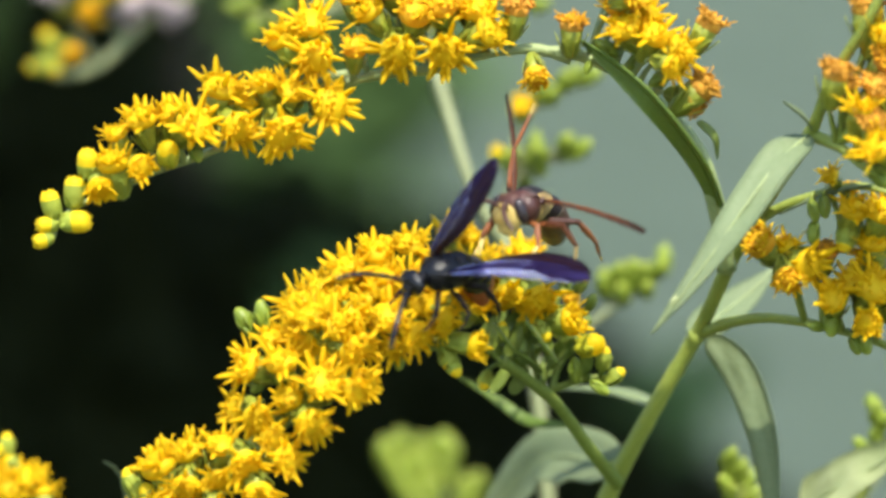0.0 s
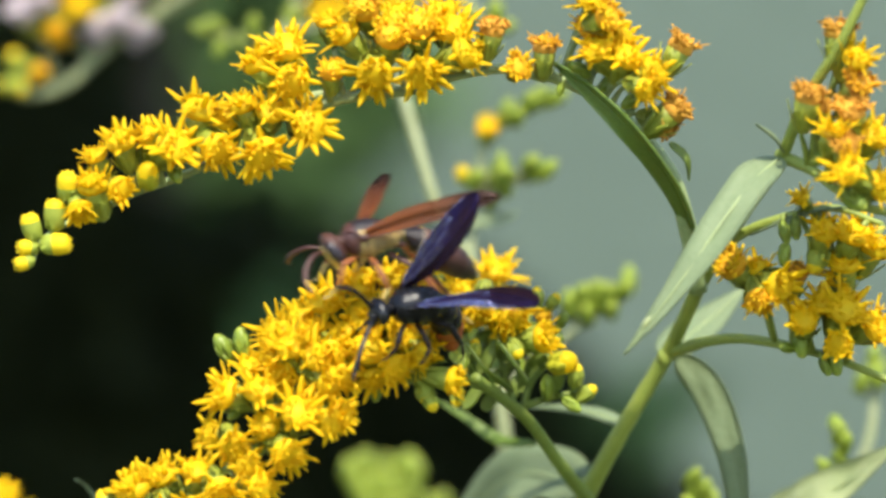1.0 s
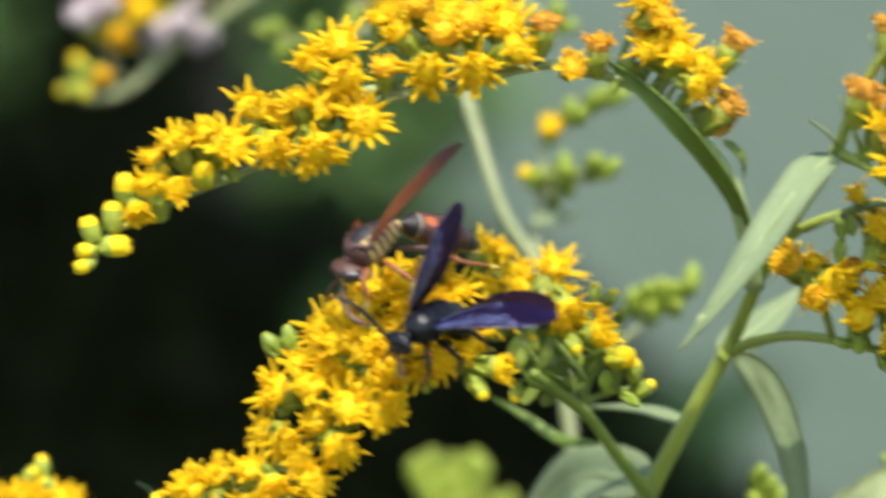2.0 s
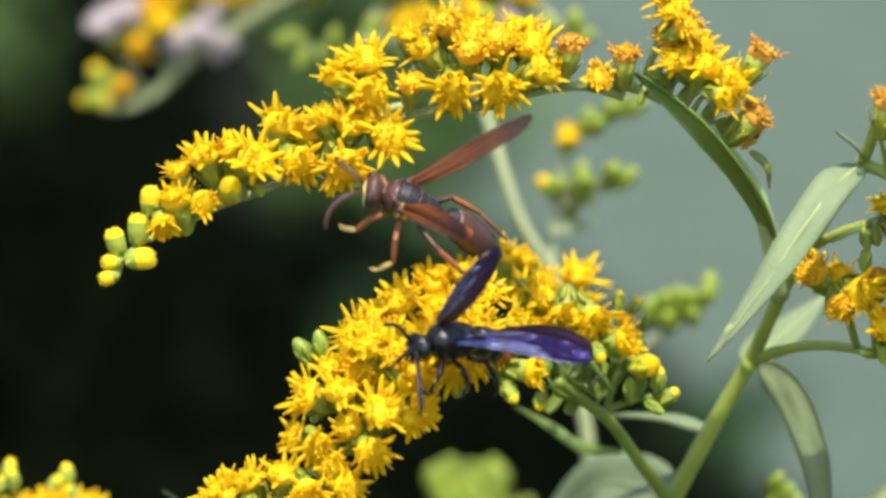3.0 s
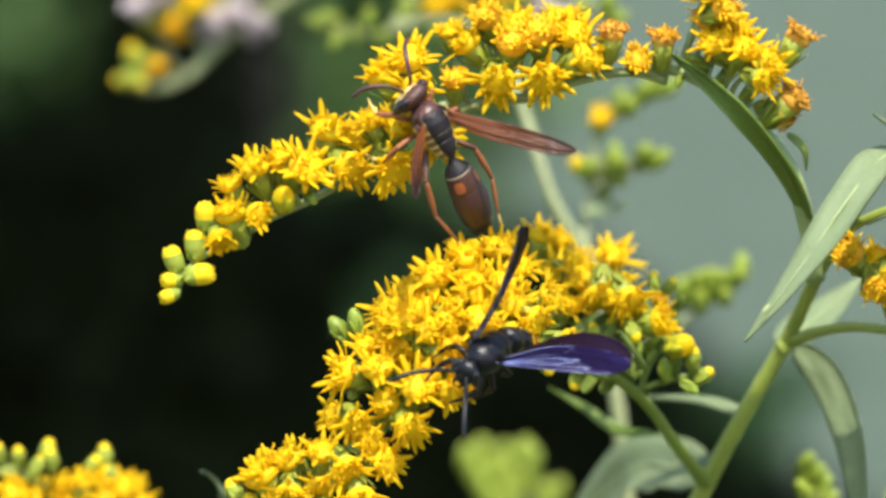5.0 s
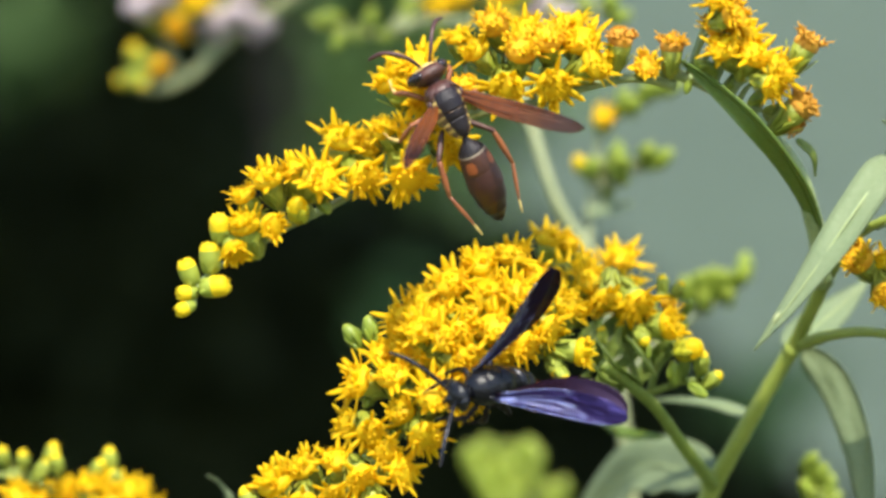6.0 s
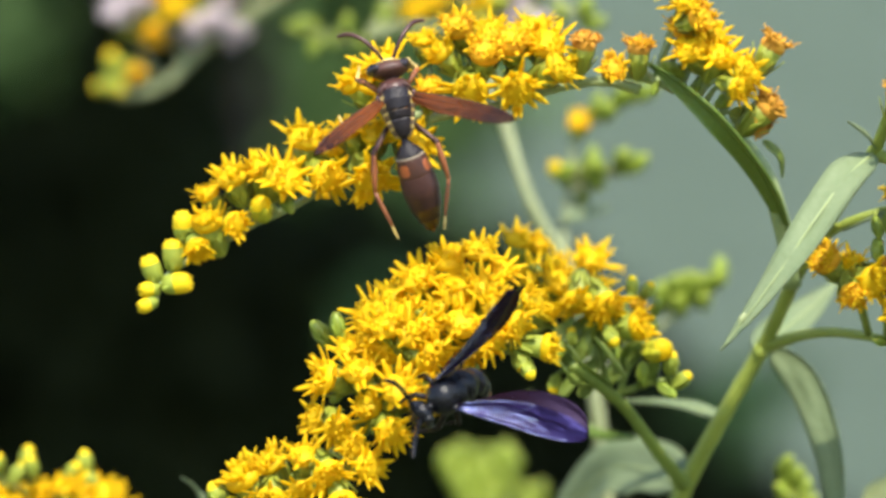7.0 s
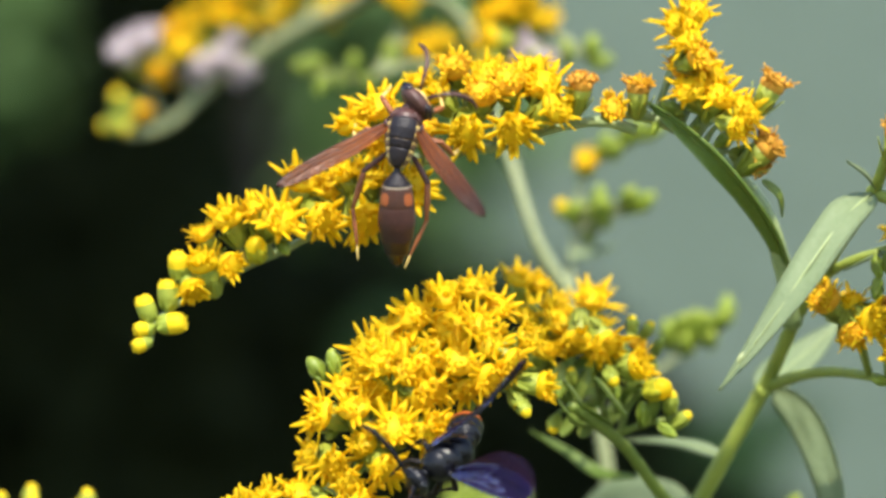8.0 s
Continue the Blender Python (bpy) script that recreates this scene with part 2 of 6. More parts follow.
def leaf_blade(bm, spine, width, face, n=22, fold=0.18, slot=0, rib=1, tip=1.6, thick=0.00022, wave=0.0):
    """A lance-shaped blade along a line, folded at its midrib; face: the way its upper side looks."""
    pts = curve(spine, n)
    rows = []
    face = Vector(face).normalized()
    for i, p in enumerate(pts):
        t = i / n
        way = (pts[min(i + 1, n)] - pts[max(i - 1, 0)]).normalized()
        side = way.cross(face).normalized()
        up = side.cross(way).normalized()
        w = width * 0.5 * max(0.02, (math.sin(math.pi * min(1, t ** 0.62 * 0.98 + 0.02))) ** (0.75) * (1 - t ** 5 * 0.3))
        line = []
        for s in (-1, -0.6, -0.25, 0, 0.25, 0.6, 1):
            lift = abs(s) * fold * w + wave * w * noise.noise(Vector((t * 5, s * 2, width * 999)))
            line.append(p + side * s * w + up * lift)
        rows.append([[bm.verts.new(q) for q in line], [bm.verts.new(q - up * thick) for q in line]])
    for a, b in zip(rows, rows[1:]):
        for j in range(6):
            f = bm.faces.new((a[0][j], a[0][j + 1], b[0][j + 1], b[0][j]))
            g = bm.faces.new((a[1][j], b[1][j], b[1][j + 1], a[1][j + 1]))
            for q in (f, g):
                q.material_index, q.smooth = slot, True
        for j in (0, 6):
            f = bm.faces.new((a[0][j], a[1][j], b[1][j], b[0][j]))
            f.material_index = slot
    for r in (rows[0], rows[-1]):
        for j in range(6):
            bm.faces.new((r[0][j], r[0][j + 1], r[1][j + 1], r[1][j])).material_index = slot
    if rib:
        tube(bm, [p + (Vector(face) * thick * 0.3) for p in pts[::3] + [pts[-1]]], [0.018 * width + 0.00012, 0.00006], n=n, sides=5, slot=rib)


# ---- flower heads: each form is built once, about 4.5 mm across ----
def ray(bm, rng, base, out, up, length, width, droop, slot):
    """One strap-shaped floret, notched at its tip."""
    side = out.cross(up).normalized()
    rows = []
    for k, (s, w) in enumerate(((0, 0.5), (0.25, 0.85), (0.55, 1.0), (0.85, 0.66), (1.0, 0.16))):
        p = base + out * length * s + up * (length * (0.25 * s - droop * s * s))
        rows.append([bm.verts.new(p - side * w * width / 2), bm.verts.new(p + up * width * 0.07), bm.verts.new(p + side * w * width / 2), bm.verts.new(p - up * width * 0.09)])
    for a, b in zip(rows, rows[1:]):
        for j in range(4):
            f = bm.faces.new((a[j], a[(j + 1) % 4], b[(j + 1) % 4], b[j]))
            f.material_index, f.smooth = slot, True
    bm.faces.new(rows[-1]).material_index = slot


def head_mesh(seed, rays=16, reach=2.0, discs=10, disc_height=1.0, tight=0.0, materials=None, name="flower_head"):
    """A head with its green cup below, two rows of florets round the edge and a mound of tubular florets; mm."""
    rng = random.Random(seed)
    bm = bmesh.new()
    lathe(bm, [(-3.3, 0.15, 0.15), (-3.1, 0.6, 0.6), (-2.4, 0.92, 0.92), (-1.3, 1.05, 1.05), (-0.2, 1.18, 1.18), (0.0, 0.9, 0.9)],
          Matrix.Rotation(-math.pi / 2, 4, "Y"), 10, 0)
    for k in range(6):   # bracts
        a = math.tau * (k + rng.random() * 0.5) / 6
        o = Vector((math.cos(a), math.sin(a), 0))
        ray(bm, rng, o * 0.80 + Vector((0, 0, -2.7)), (o * 0.16 + Vector((0, 0, 1))).normalized(), o, rng.uniform(1.7, 2.4), 0.75, -0.03, 0)
    ball(bm, (0, 0, 0.15), (min(1.6, 0.8 + 0.4 * reach), min(1.6, 0.8 + 0.4 * reach), 0.35 + 0.7 * disc_height), slot=2, u=14, v=9, rough=0.0)
    for k in range(rays):
        a = math.tau * (k + rng.uniform(-0.4, 0.4)) / rays
        lift = (rng.uniform(-0.2, 0.2), rng.uniform(0.2, 0.6), rng.uniform(0.6, 1.3))[k % 3] + tight
        o = Vector((math.cos(a), math.sin(a), 0))
        out = (o + Vector((0, 0, lift))).normalized()
        up = (Vector((0, 0, 1)) - out * out.z).normalized() if abs(out.z) < 0.95 else -o
        up = (up + out.cross(up) * rng.uniform(-0.3, 0.3)).normalized()
        ray(bm, rng, o * 0.75 + Vector((0, 0, 0.0)), out, up, reach * rng.uniform(0.7, 1.2), rng.uniform(0.52, 0.76), rng.uniform(-0.05, 0.25), 1)
    for k in range(discs):   # tubular florets with pointed lobes and a style
        r, a = 1.15 * math.sqrt((k + 0.4) / discs), k * 2.399 + rng.random()
        o = Vector((math.cos(a), math.sin(a), 0))
        way = (o * (0.3 + 0.6 * r) + Vector((0, 0, 1)) + Vector((rng.uniform(-0.2, 0.2), rng.uniform(-0.2, 0.2), 0))).normalized()
        b = o * r * 0.8 + Vector((0, 0, 0.2))
        h = disc_height * rng.uniform(0.75, 1.3)
        tube(bm, [b, b + way * h * 0.6, b + way * h], [0.2, 0.24, 0.32], n=2, sides=6, slot=2)
        top = b + way * h
        q = way.orthogonal().normalized()
        for j in range(4):
            d = Matrix.Rotation(math.tau * j / 4 + a, 3, way) @ q
            ray(bm, rng, top + d * 0.15, (d * 0.8 + way * 0.7).normalized(), way, 0.5 * rng.uniform(0.8, 1.3), 0.4, 0.3, 1)
        if rng.random() < 0.35:
            tube(bm, [top, top + way * 0.5 + o * 0.1, top + way * rng.uniform(0.6, 1.1) + o * 0.25], [0.08, 0.06], n=2, sides=4, slot=1)
    me = bpy.data.meshes.new(name)
    bm.normal_update()
    bmesh.ops.scale(bm, vec=(0.001, 0.001, 0.001), verts=bm.verts)
    bm.to_mesh(me)
    bm.free()
    for m in materials:
        me.materials.append(m)
    return me


def bud_mesh(seed, length=2.6, girth=1.0, tip=0.35, materials=None, blunt=0.0):
    """A closed bud: overlapping bracts round an egg-shaped core with a yellow end; mm, its base at the origin."""
    rng = random.Random(seed)
    bm = bmesh.new()
    prof = [(0, 0.1, 0.1, 0), (0.15, 0.5, 0.5, 0), (0.9, 0.95, 0.95, 0), (1.6, 1.0, 1.0, 0), (2.2, 0.82, 0.82, 1), (2.6, 0.5, 0.5, 1), (2.75, 0.12, 0.12, 1)]
    if blunt:   # a nearly cylindrical bud with florets just showing at its flat end
        prof = [(0, 0.15, 0.15, 0), (0.12, 0.55, 0.55, 0), (0.6, 0.88, 0.88, 0), (1.3, 1.0, 1.0, 0), (2.0, 0.98, 0.98, 1), (2.4, 0.90, 0.90, 1), (2.62, 0.66, 0.66, 1), (2.75, 0.3, 0.3, 1)]
        for k in range(6):
            a = math.tau * (k + rng.random() * 0.6) / 6
            o = Vector((math.cos(a), math.sin(a), 0))
            ray(bm, rng, o * girth * blunt * 0.55 + Vector((0, 0, length * 0.86)), (o * rng.uniform(0.0, 0.5) + Vector((0, 0, 1))).normalized(), o, length * 0.16, girth * 0.45, -0.1, 1)
    cut = 2.75 * (1 - tip)
    prof = [(x * length / 2.75, w * girth * 0.93, h * girth * 0.93, 1 if x > cut else 0) for x, w, h, _ in prof]
    lathe(bm, prof, Matrix.Rotation(-math.pi / 2, 4, "Y"), 12, 0)
    for layer, n in ((0, 4), (1, 5)):
        for k in range(n):
            a = math.tau * (k + rng.random() * 0.4 + layer * 0.5) / n
            o = Vector((math.cos(a), math.sin(a), 0))
            base = o * girth * 0.66 + Vector((0, 0, 0.25 + layer * 0.3))
            ray(bm, rng, base, (o * (0.12 if blunt else 0.2) + Vector((0, 0, 1))).normalized(), o, length * (0.36 + 0.14 * layer), girth * 0.9, 0.36 if blunt else 0.3, 0)
    me = bpy.data.meshes.new("bud")
    bm.normal_update()
    bmesh.ops.scale(bm, vec=(0.001, 0.001, 0.001), verts=bm.verts)
    bm.to_mesh(me)
    bm.free()
    for m in materials:
        me.materials.append(m)
    return me


FORMS = {
    "fresh": [head_mesh(k, 13 + k % 4, 2.15 + 0.14 * (k % 3), 8 + k % 3, 0.75, 0.08 * (k % 3), (CUP, PETAL, DISC)) for k in range(8)],
    "aged": [head_mesh(20 + k, 16 + k, 1.85, 12, 1.1, 0.3, (CUP, PETAL_OLD, DISC_OLD)) for k in range(4)],
    "brown": [head_mesh(40 + k, 20 + k, 1.15, 12, 0.8, 1.5, (CUP, DISC_BROWN if k % 2 else DISC_OLD, DISC_BROWN)) for k in range(4)],
    "faded": [head_mesh(60 + k, 14, 1.9, 12, 1.4, 0.6, (CUP, FADED, FADED)) for k in range(3)],
    "bud": [bud_mesh(k, 2.7, 0.84, 0.32, (BUD, BUD_TIP)) for k in range(3)],
    "green_bud": [bud_mesh(10 + k, 2.5, 0.66, 0.15, (BUD_GREEN, BUD)) for k in range(3)],
    "pale_bud": [bud_mesh(50 + k, 2.6, 0.86, 0.2, (BUD_GREEN, CUP)) for k in range(3)],
    "plump": [bud_mesh(30 + k, 2.6, 1.05, 0.66, (BUD_RIPE, PETAL)) for k in range(3)],
    "tall": [bud_mesh(70 + k, 2.9, 1.10, 0.46 + 0.10 * k, (BUD, BUD_TIP), 0.75) for k in range(3)],
    "opening": [head_mesh(80 + k, 13, 1.6, 6, 0.6, 0.9, (BUD, PETAL, PETAL)) for k in range(3)],
}
LABELS = {"fresh": "open bright yellow flower head", "aged": "ageing orange-yellow flower head", "brown": "withered brown-orange flower head",
          "faded": "faded whitish flower head", "bud": "closed yellow-green bud", "green_bud": "small closed green bud", "pale_bud": "closed pale green bud", "plump": "opening round yellow bud", "tall": "swollen yellow-green bud about to open", "opening": "half-open yellow flower head"}
BUDS = ("bud", "green_bud", "pale_bud", "plump", "tall")
rng_heads = random.Random(7)


def heads(parent, form, places, lean, size=1.0, loose=0.35, stalks=None):
    """Set heads at places on a branch, each with its crown there and its cup behind; lean: the way they look.
    stalks: (bmesh, points of the branch's line) to which short stalks run."""
    base = Vector((0, 0, 0))
    up = parent
    while up is not None:
        base += up.location
        up = up.parent
    for p in places:
        if len(p) == 7:   # a head with a way and a size of its own
            p, lean, size, loose = p[:3], p[3:6], p[6], 0.10
        me = rng_heads.choice(FORMS[form])
        ob = new("bud" if form in BUDS else "flower_head", me)
        ob.parent = parent
        way = (Vector(lean).normalized() + Vector([rng_heads.gauss(0, loose) for _ in range(3)])).normalized()
        k = size * rng_heads.uniform(0.95, 1.06)
        ob.location = Vector(p) - base
        ob.rotation_euler = (way.to_track_quat("Z", "Y") @ Euler((0, 0, rng_heads.uniform(0, 6.28))).to_quaternion()).to_euler()
        ob.scale = (k, k, k)
        tagged(ob, LABELS[form])
        if stalks:
            bm, line = stalks
            foot = Vector(p) - way * 0.001 * (0 if form in BUDS else 3.3) * k
            near = min(line, key=lambda q: (q - foot).length + 0.3 * max(0, q.z - foot.z))
            if (near - foot).length < 0.03:
                tube(bm, [near, near.lerp(foot, 0.5) + Vector((0, 0, 0.0004)), foot], [0.00042, 0.0003, 0.00026], n=4, sides=6)
    return ob


def branch(name, parent, line, radii, at, groups, material_=None, n=40, label="", twigs=()):
    """A flowering branch: its stem with the stalks as one mesh, its heads under it. groups: (form, places, lean, size), or (form, places)
    where each place has its own way and size."""
    bm = bmesh.new()
    pts = tube(bm, line, radii, n=n, sides=10, wobble=0.12)
    for twig in twigs:
        pts = pts + tube(bm, twig, [0.00045, 0.0003], n=12, sides=6)
    holder = part(name, bmesh.new(), [material_ or STEM], parent, label, at)
    for form, places, *rest in groups:
        heads(holder, form, places, *(rest or ((0, -0.5, 0.85), 1.0)), stalks=(bm, pts))
    for v in bm.verts:
        v.co -= Vector(at)
    bm.normal_update()
    bm.to_mesh(holder.data)
    bm.free()
    return holder


def leaf(parent, spine, width, face, material_=None, label="", **kw):
    bm = bmesh.new()
    leaf_blade(bm, spine, width, face, **kw)
    return part("leaf", bm, [material_ or LEAF, VEIN if material_ is not LEAF_SHADED else LEAF_SHADED], parent, label, spine[0])


# ---- ground, wall, shrub behind ----
def ground():
    bm = bmesh.new()
    g = bmesh.ops.create_grid(bm, x_segments=40, y_segments=40, size=1)
    for v in g["verts"]:
        r = v.co.length
        v.co = Vector((v.co.x * (2 + 300 * r ** 3), v.co.y * (2 + 300 * r ** 3), 0.015 * noise.noise(v.co * 9)))
    tagged(part("ground", bm, SOIL, None), "rough grassy ground under the plants", "ground", kind="structure")


def wall():
    bm = bmesh.new()
    bmesh.ops.create_cube(bm, size=1, matrix=Matrix.LocRotScale((0.6, 2.7, 1.3), None, (6.0, 0.12, 2.6)))
    tagged(part("wall_back", bm, PAINT, None), "grey-green painted wall far behind the plants", "wall", kind="structure")


def shrub():
    rng = random.Random(3)
    foot = (-0.3, 1.5, 0)
    top = thing("shrub", foot, "dark leafy shrub in deep shade behind the flowers", "shrub")
    bm = bmesh.new()
    for k in range(9):
        a, b = rng.uniform(-0.12, 0.12), rng.uniform(-0.1, 0.1)
        tube(bm, [(foot[0] + a, foot[1] + b, 0), (foot[0] + a * 1.5, foot[1] + b, 0.7), (foot[0] + a * 2 - 0.05, foot[1] + 0.1 + b, 1.3), (foot[0] + a * 2.5 - 0.1, foot[1] + 0.1 + b, 1.6)], [0.016, 0.011, 0.004], n=14)
    part("trunk", bm, BARK, top, "brown woody stems", foot)
    bm = bmesh.new()

    def put(p, size, face):
        face = Vector(face).normalized()
        way = Matrix.Rotation(rng.uniform(0, 6.28), 3, face) @ face.orthogonal().normalized()
        side = way.cross(face)
        v = [bm.verts.new(p + q) for q in (way * -size, side * size * 0.42 - way * size * 0.2 + face * size * 0.1, side * size * 0.36 + way * size * 0.4 + face * size * 0.08,
                                           way * size, -side * size * 0.36 + way * size * 0.4 + face * size * 0.08, -side * size * 0.42 - way * size * 0.2 + face * size * 0.1)]
        for q in ((0, 1, 2, 3), (0, 3, 4, 5)):
            bm.faces.new([v[i] for i in q]).smooth = True

    def outline(x):
        """The height of the body's uneven edge."""
        lump = 0.012 * math.sin(37 * x) + 0.01 * noise.noise(Vector((x * 30, 3, 1)))
        if x < -0.162:
            return 1.050 + lump
        if x < -0.093:
            return 1.25
        if x < -0.045:
            return 1.012 + 0.5 * lump
        if x < 0.0:
            return 1.035 - 0.45 * (x + 0.075) + lump
        return 1.0 - 0.95 * x + lump

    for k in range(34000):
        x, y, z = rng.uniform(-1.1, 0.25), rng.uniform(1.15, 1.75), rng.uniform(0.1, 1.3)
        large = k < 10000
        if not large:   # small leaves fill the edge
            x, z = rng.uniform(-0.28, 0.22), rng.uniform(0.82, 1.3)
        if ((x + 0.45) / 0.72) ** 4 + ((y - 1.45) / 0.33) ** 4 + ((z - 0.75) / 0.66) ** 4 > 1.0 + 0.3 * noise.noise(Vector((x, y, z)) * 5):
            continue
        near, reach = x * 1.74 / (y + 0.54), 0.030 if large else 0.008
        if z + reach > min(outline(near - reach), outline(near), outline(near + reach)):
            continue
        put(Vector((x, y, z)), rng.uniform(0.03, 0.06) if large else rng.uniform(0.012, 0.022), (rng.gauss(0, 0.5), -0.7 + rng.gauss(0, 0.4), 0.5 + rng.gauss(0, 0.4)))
    for k in range(6500):   # unseen crown leaning forward over it, added to block the sun
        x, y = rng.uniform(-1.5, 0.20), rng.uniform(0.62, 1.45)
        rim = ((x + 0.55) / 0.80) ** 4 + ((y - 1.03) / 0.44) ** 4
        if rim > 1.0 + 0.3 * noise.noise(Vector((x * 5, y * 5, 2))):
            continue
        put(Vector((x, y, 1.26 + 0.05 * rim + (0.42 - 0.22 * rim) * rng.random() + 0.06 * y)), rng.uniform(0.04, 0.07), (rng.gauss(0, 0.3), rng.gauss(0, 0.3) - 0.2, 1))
    part("crown", bm, SHADE_LEAF, top, "dense leaves coloured dark for deep shade, with an unseen crown overhead", foot, kind="stuff")
    bm = bmesh.new()
    for centre, spread, n in (((0.0831, 1.0500, 0.9405), 0.008, 10), ((-0.0377, 1.0000, 0.9713), 0.008, 4)):
        for k in range(n):
            p = Vector(centre) + Vector((rng.gauss(0, spread), rng.gauss(0, 0.03), rng.gauss(0, spread)))
            put(p, rng.uniform(0.010, 0.018), (rng.gauss(0, 0.4), -0.6 + rng.gauss(0, 0.3), 0.7))
    part("young_leaves", bm, YOUNG, top, "lighter green young leaves", foot, kind="stuff")

    # a lighter bush in the sun behind it, by the wall
    foot = (-0.1, 2.2, 0)
    top = thing("bush", foot, "sunlit green bush close to the wall", "shrub")
    bm = bmesh.new()
    tops = [Vector(p) for p in ((-0.1086, 2.1500, 1.1087), (-0.0832, 2.1500, 1.0614), (-0.1087, 2.1500, 1.1466), (-0.2700, 2.1500, 1.1402), (-0.2635, 2.1500, 1.0991), (-0.0548, 2.1500, 1.0394), (-0.0454, 2.1500, 1.0993), (-0.1000, 2.1500, 1.0250), (-0.1450, 2.1500, 1.1000), (-0.3100, 2.1500, 1.0600))]
    for p in tops:
        for k in range(2):
            a, b = rng.uniform(-0.04, 0.04), rng.uniform(-0.04, 0.04)
            tube(bm, [(foot[0] + a, foot[1] + b, 0), (foot[0] * 0.6 + p.x * 0.4 + a, p.y + b, 0.55), (p.x + a * 0.5, p.y + b, p.z + 0.02)], [0.009, 0.006, 0.002], n=12)
    part("trunk", bm, BARK, top, "thin woody stems", foot)
    bm = bmesh.new()
    for p, spread, n in zip(tops, (0.036, 0.034, 0.034, 0.034, 0.028, 0.026, 0.030, 0.026, 0.028, 0.034), (420, 220, 260, 300, 240, 40, 50, 240, 260, 240)):
        for k in range(n):
            put(p + Vector((rng.gauss(0, spread), rng.gauss(0, 0.05), rng.gauss(0, spread))), rng.uniform(0.014, 0.026), (rng.gauss(0, 0.4), -0.6 + rng.gauss(0, 0.3), 0.7))
    part("crown", bm, YOUNG, top, "mid-green leaves", foot, kind="stuff")


ground()
wall()
shrub()


# ---- the goldenrod in front ----
def goldenrod():
    foot = (-0.01, 0.06, 0.0)
    top = thing("goldenrod_plant", foot, "flowering goldenrod with arching sprays of bright yellow heads", "wild flower", "goldenrods")
    bm = bmesh.new()
    main = tube(bm, [foot, (-0.004, 0.045, 0.5), (0.006, 0.03, 0.85), (0.0255, 0.0140, 0.9627), (0.0285, 0.0100, 0.9700), (0.0327, 0.0040, 0.9786), (0.0371, 0.0000, 0.9868), (0.0404, -0.0100, 0.9951), (0.0440, -0.0180, 1.0021), (0.0475, -0.0250, 1.0080),
                     (0.0496, -0.0300, 1.0141), (0.0528, -0.0340, 1.0199), (0.0555, -0.0360, 1.0257)],
                [0.0016, 0.0013, 0.00104, 0.00085, 0.00072, 0.0006, 0.0005], n=90, sides=12, wobble=0.1)
    ball(bm, (0.0369, 0.0000, 0.9864), (0.00095, 0.0009, 0.0011))
    ball(bm, (0.0286, 0.0100, 0.9709), (0.0014, 0.0013, 0.0014))
    ball(bm, (0.0477, -0.0250, 1.0083), (0.0009, 0.0009, 0.0010))
    part("main_stem", bm, STEM, top, "olive-green ribbed stem", foot)

    # leaves
    blade = leaf(top, [(0.0474, -0.0260, 1.0082), (0.0443, -0.0300, 1.0056), (0.0398, -0.0330, 0.9996), (0.0354, -0.0340, 0.9933), (0.0308, -0.0330, 0.9872)], 0.0045, (-0.35, -0.85, 0.35), label="pale green lance-shaped leaf", wave=0.25)
    bm = bmesh.new()
    ball(bm, (0.0330, -0.0350, 0.9907), (0.00032, 0.00012, 0.00065), turn=(0, 32, 0))
    part("spot", bm, LEAF_PALE, blade, "small pale spot near the tip", (0.0330, -0.0350, 0.9907))
    leaf(top, [(0.0382, 0.0020, 0.9864), (0.0415, 0.0020, 0.9831), (0.0442, 0.0010, 0.9763), (0.0456, 0.0020, 0.9687), (0.0460, 0.0040, 0.9611)], 0.0040, (-0.45, -0.86, 0.22), label="hanging green leaf", fold=0.06, wave=0.25, rib=0)
    leaf(top, [(0.0368, 0.0040, 0.9862), (0.0397, 0.0080, 0.9884), (0.0434, 0.0120, 0.9912), (0.0470, 0.0140, 0.9945)], 0.0048, (-0.1, -0.8, 0.6), label="pale green leaf behind the stem")
    leaf(top, [(0.0281, 0.0100, 0.9704), (0.0253, 0.0240, 0.9716), (0.0205, 0.0340, 0.9711), (0.0160, 0.0400, 0.9661), (0.0120, 0.0420, 0.9590)], 0.0078, (-0.2, -0.85, 0.35), label="broad grey-green leaf", wave=0.2)
    leaf(top, [(0.0330, 0.0080, 0.9783), (0.0294, 0.0120, 0.9796), (0.0257, 0.0160, 0.9800), (0.0216, 0.0200, 0.9800)], 0.0030, (0.1, -0.4, 0.9), label="narrow pale leaf")
    leaf(top, [(0.0229, 0.0120, 0.9760), (0.0179, 0.0190, 0.9766), (0.0147, 0.0200, 0.9788), (0.0106, 0.0200, 0.9811)], 0.0014, (-0.1, -0.75, 0.65), LEAF_SHADED, "narrow green leaf")
    leaf(top, [(0.0501, 0.0220, 0.9661), (0.0537, 0.0180, 0.9687), (0.0586, 0.0150, 0.9719), (0.0645, 0.0100, 0.9770)], 0.0068, (-0.2, -0.75, 0.6), LEAF_PALE, label="pale yellowish leaf", fold=0.3, wave=0.3)
    leaf(top, [(0.0479, -0.0260, 1.0088), (0.0466, -0.0280, 1.0103), (0.0445, -0.0300, 1.0117)], 0.0012, (0.3, -0.6, 0.7), label="small leaflet", rib=0)
    leaf(top, [(0.0449, -0.0160, 1.0001), (0.0483, -0.0180, 1.0017), (0.0517, -0.0200, 1.0028), (0.0543, -0.0220, 1.0031)], 0.0018, (0, -0.5, 0.85), label="narrow pale leaf")
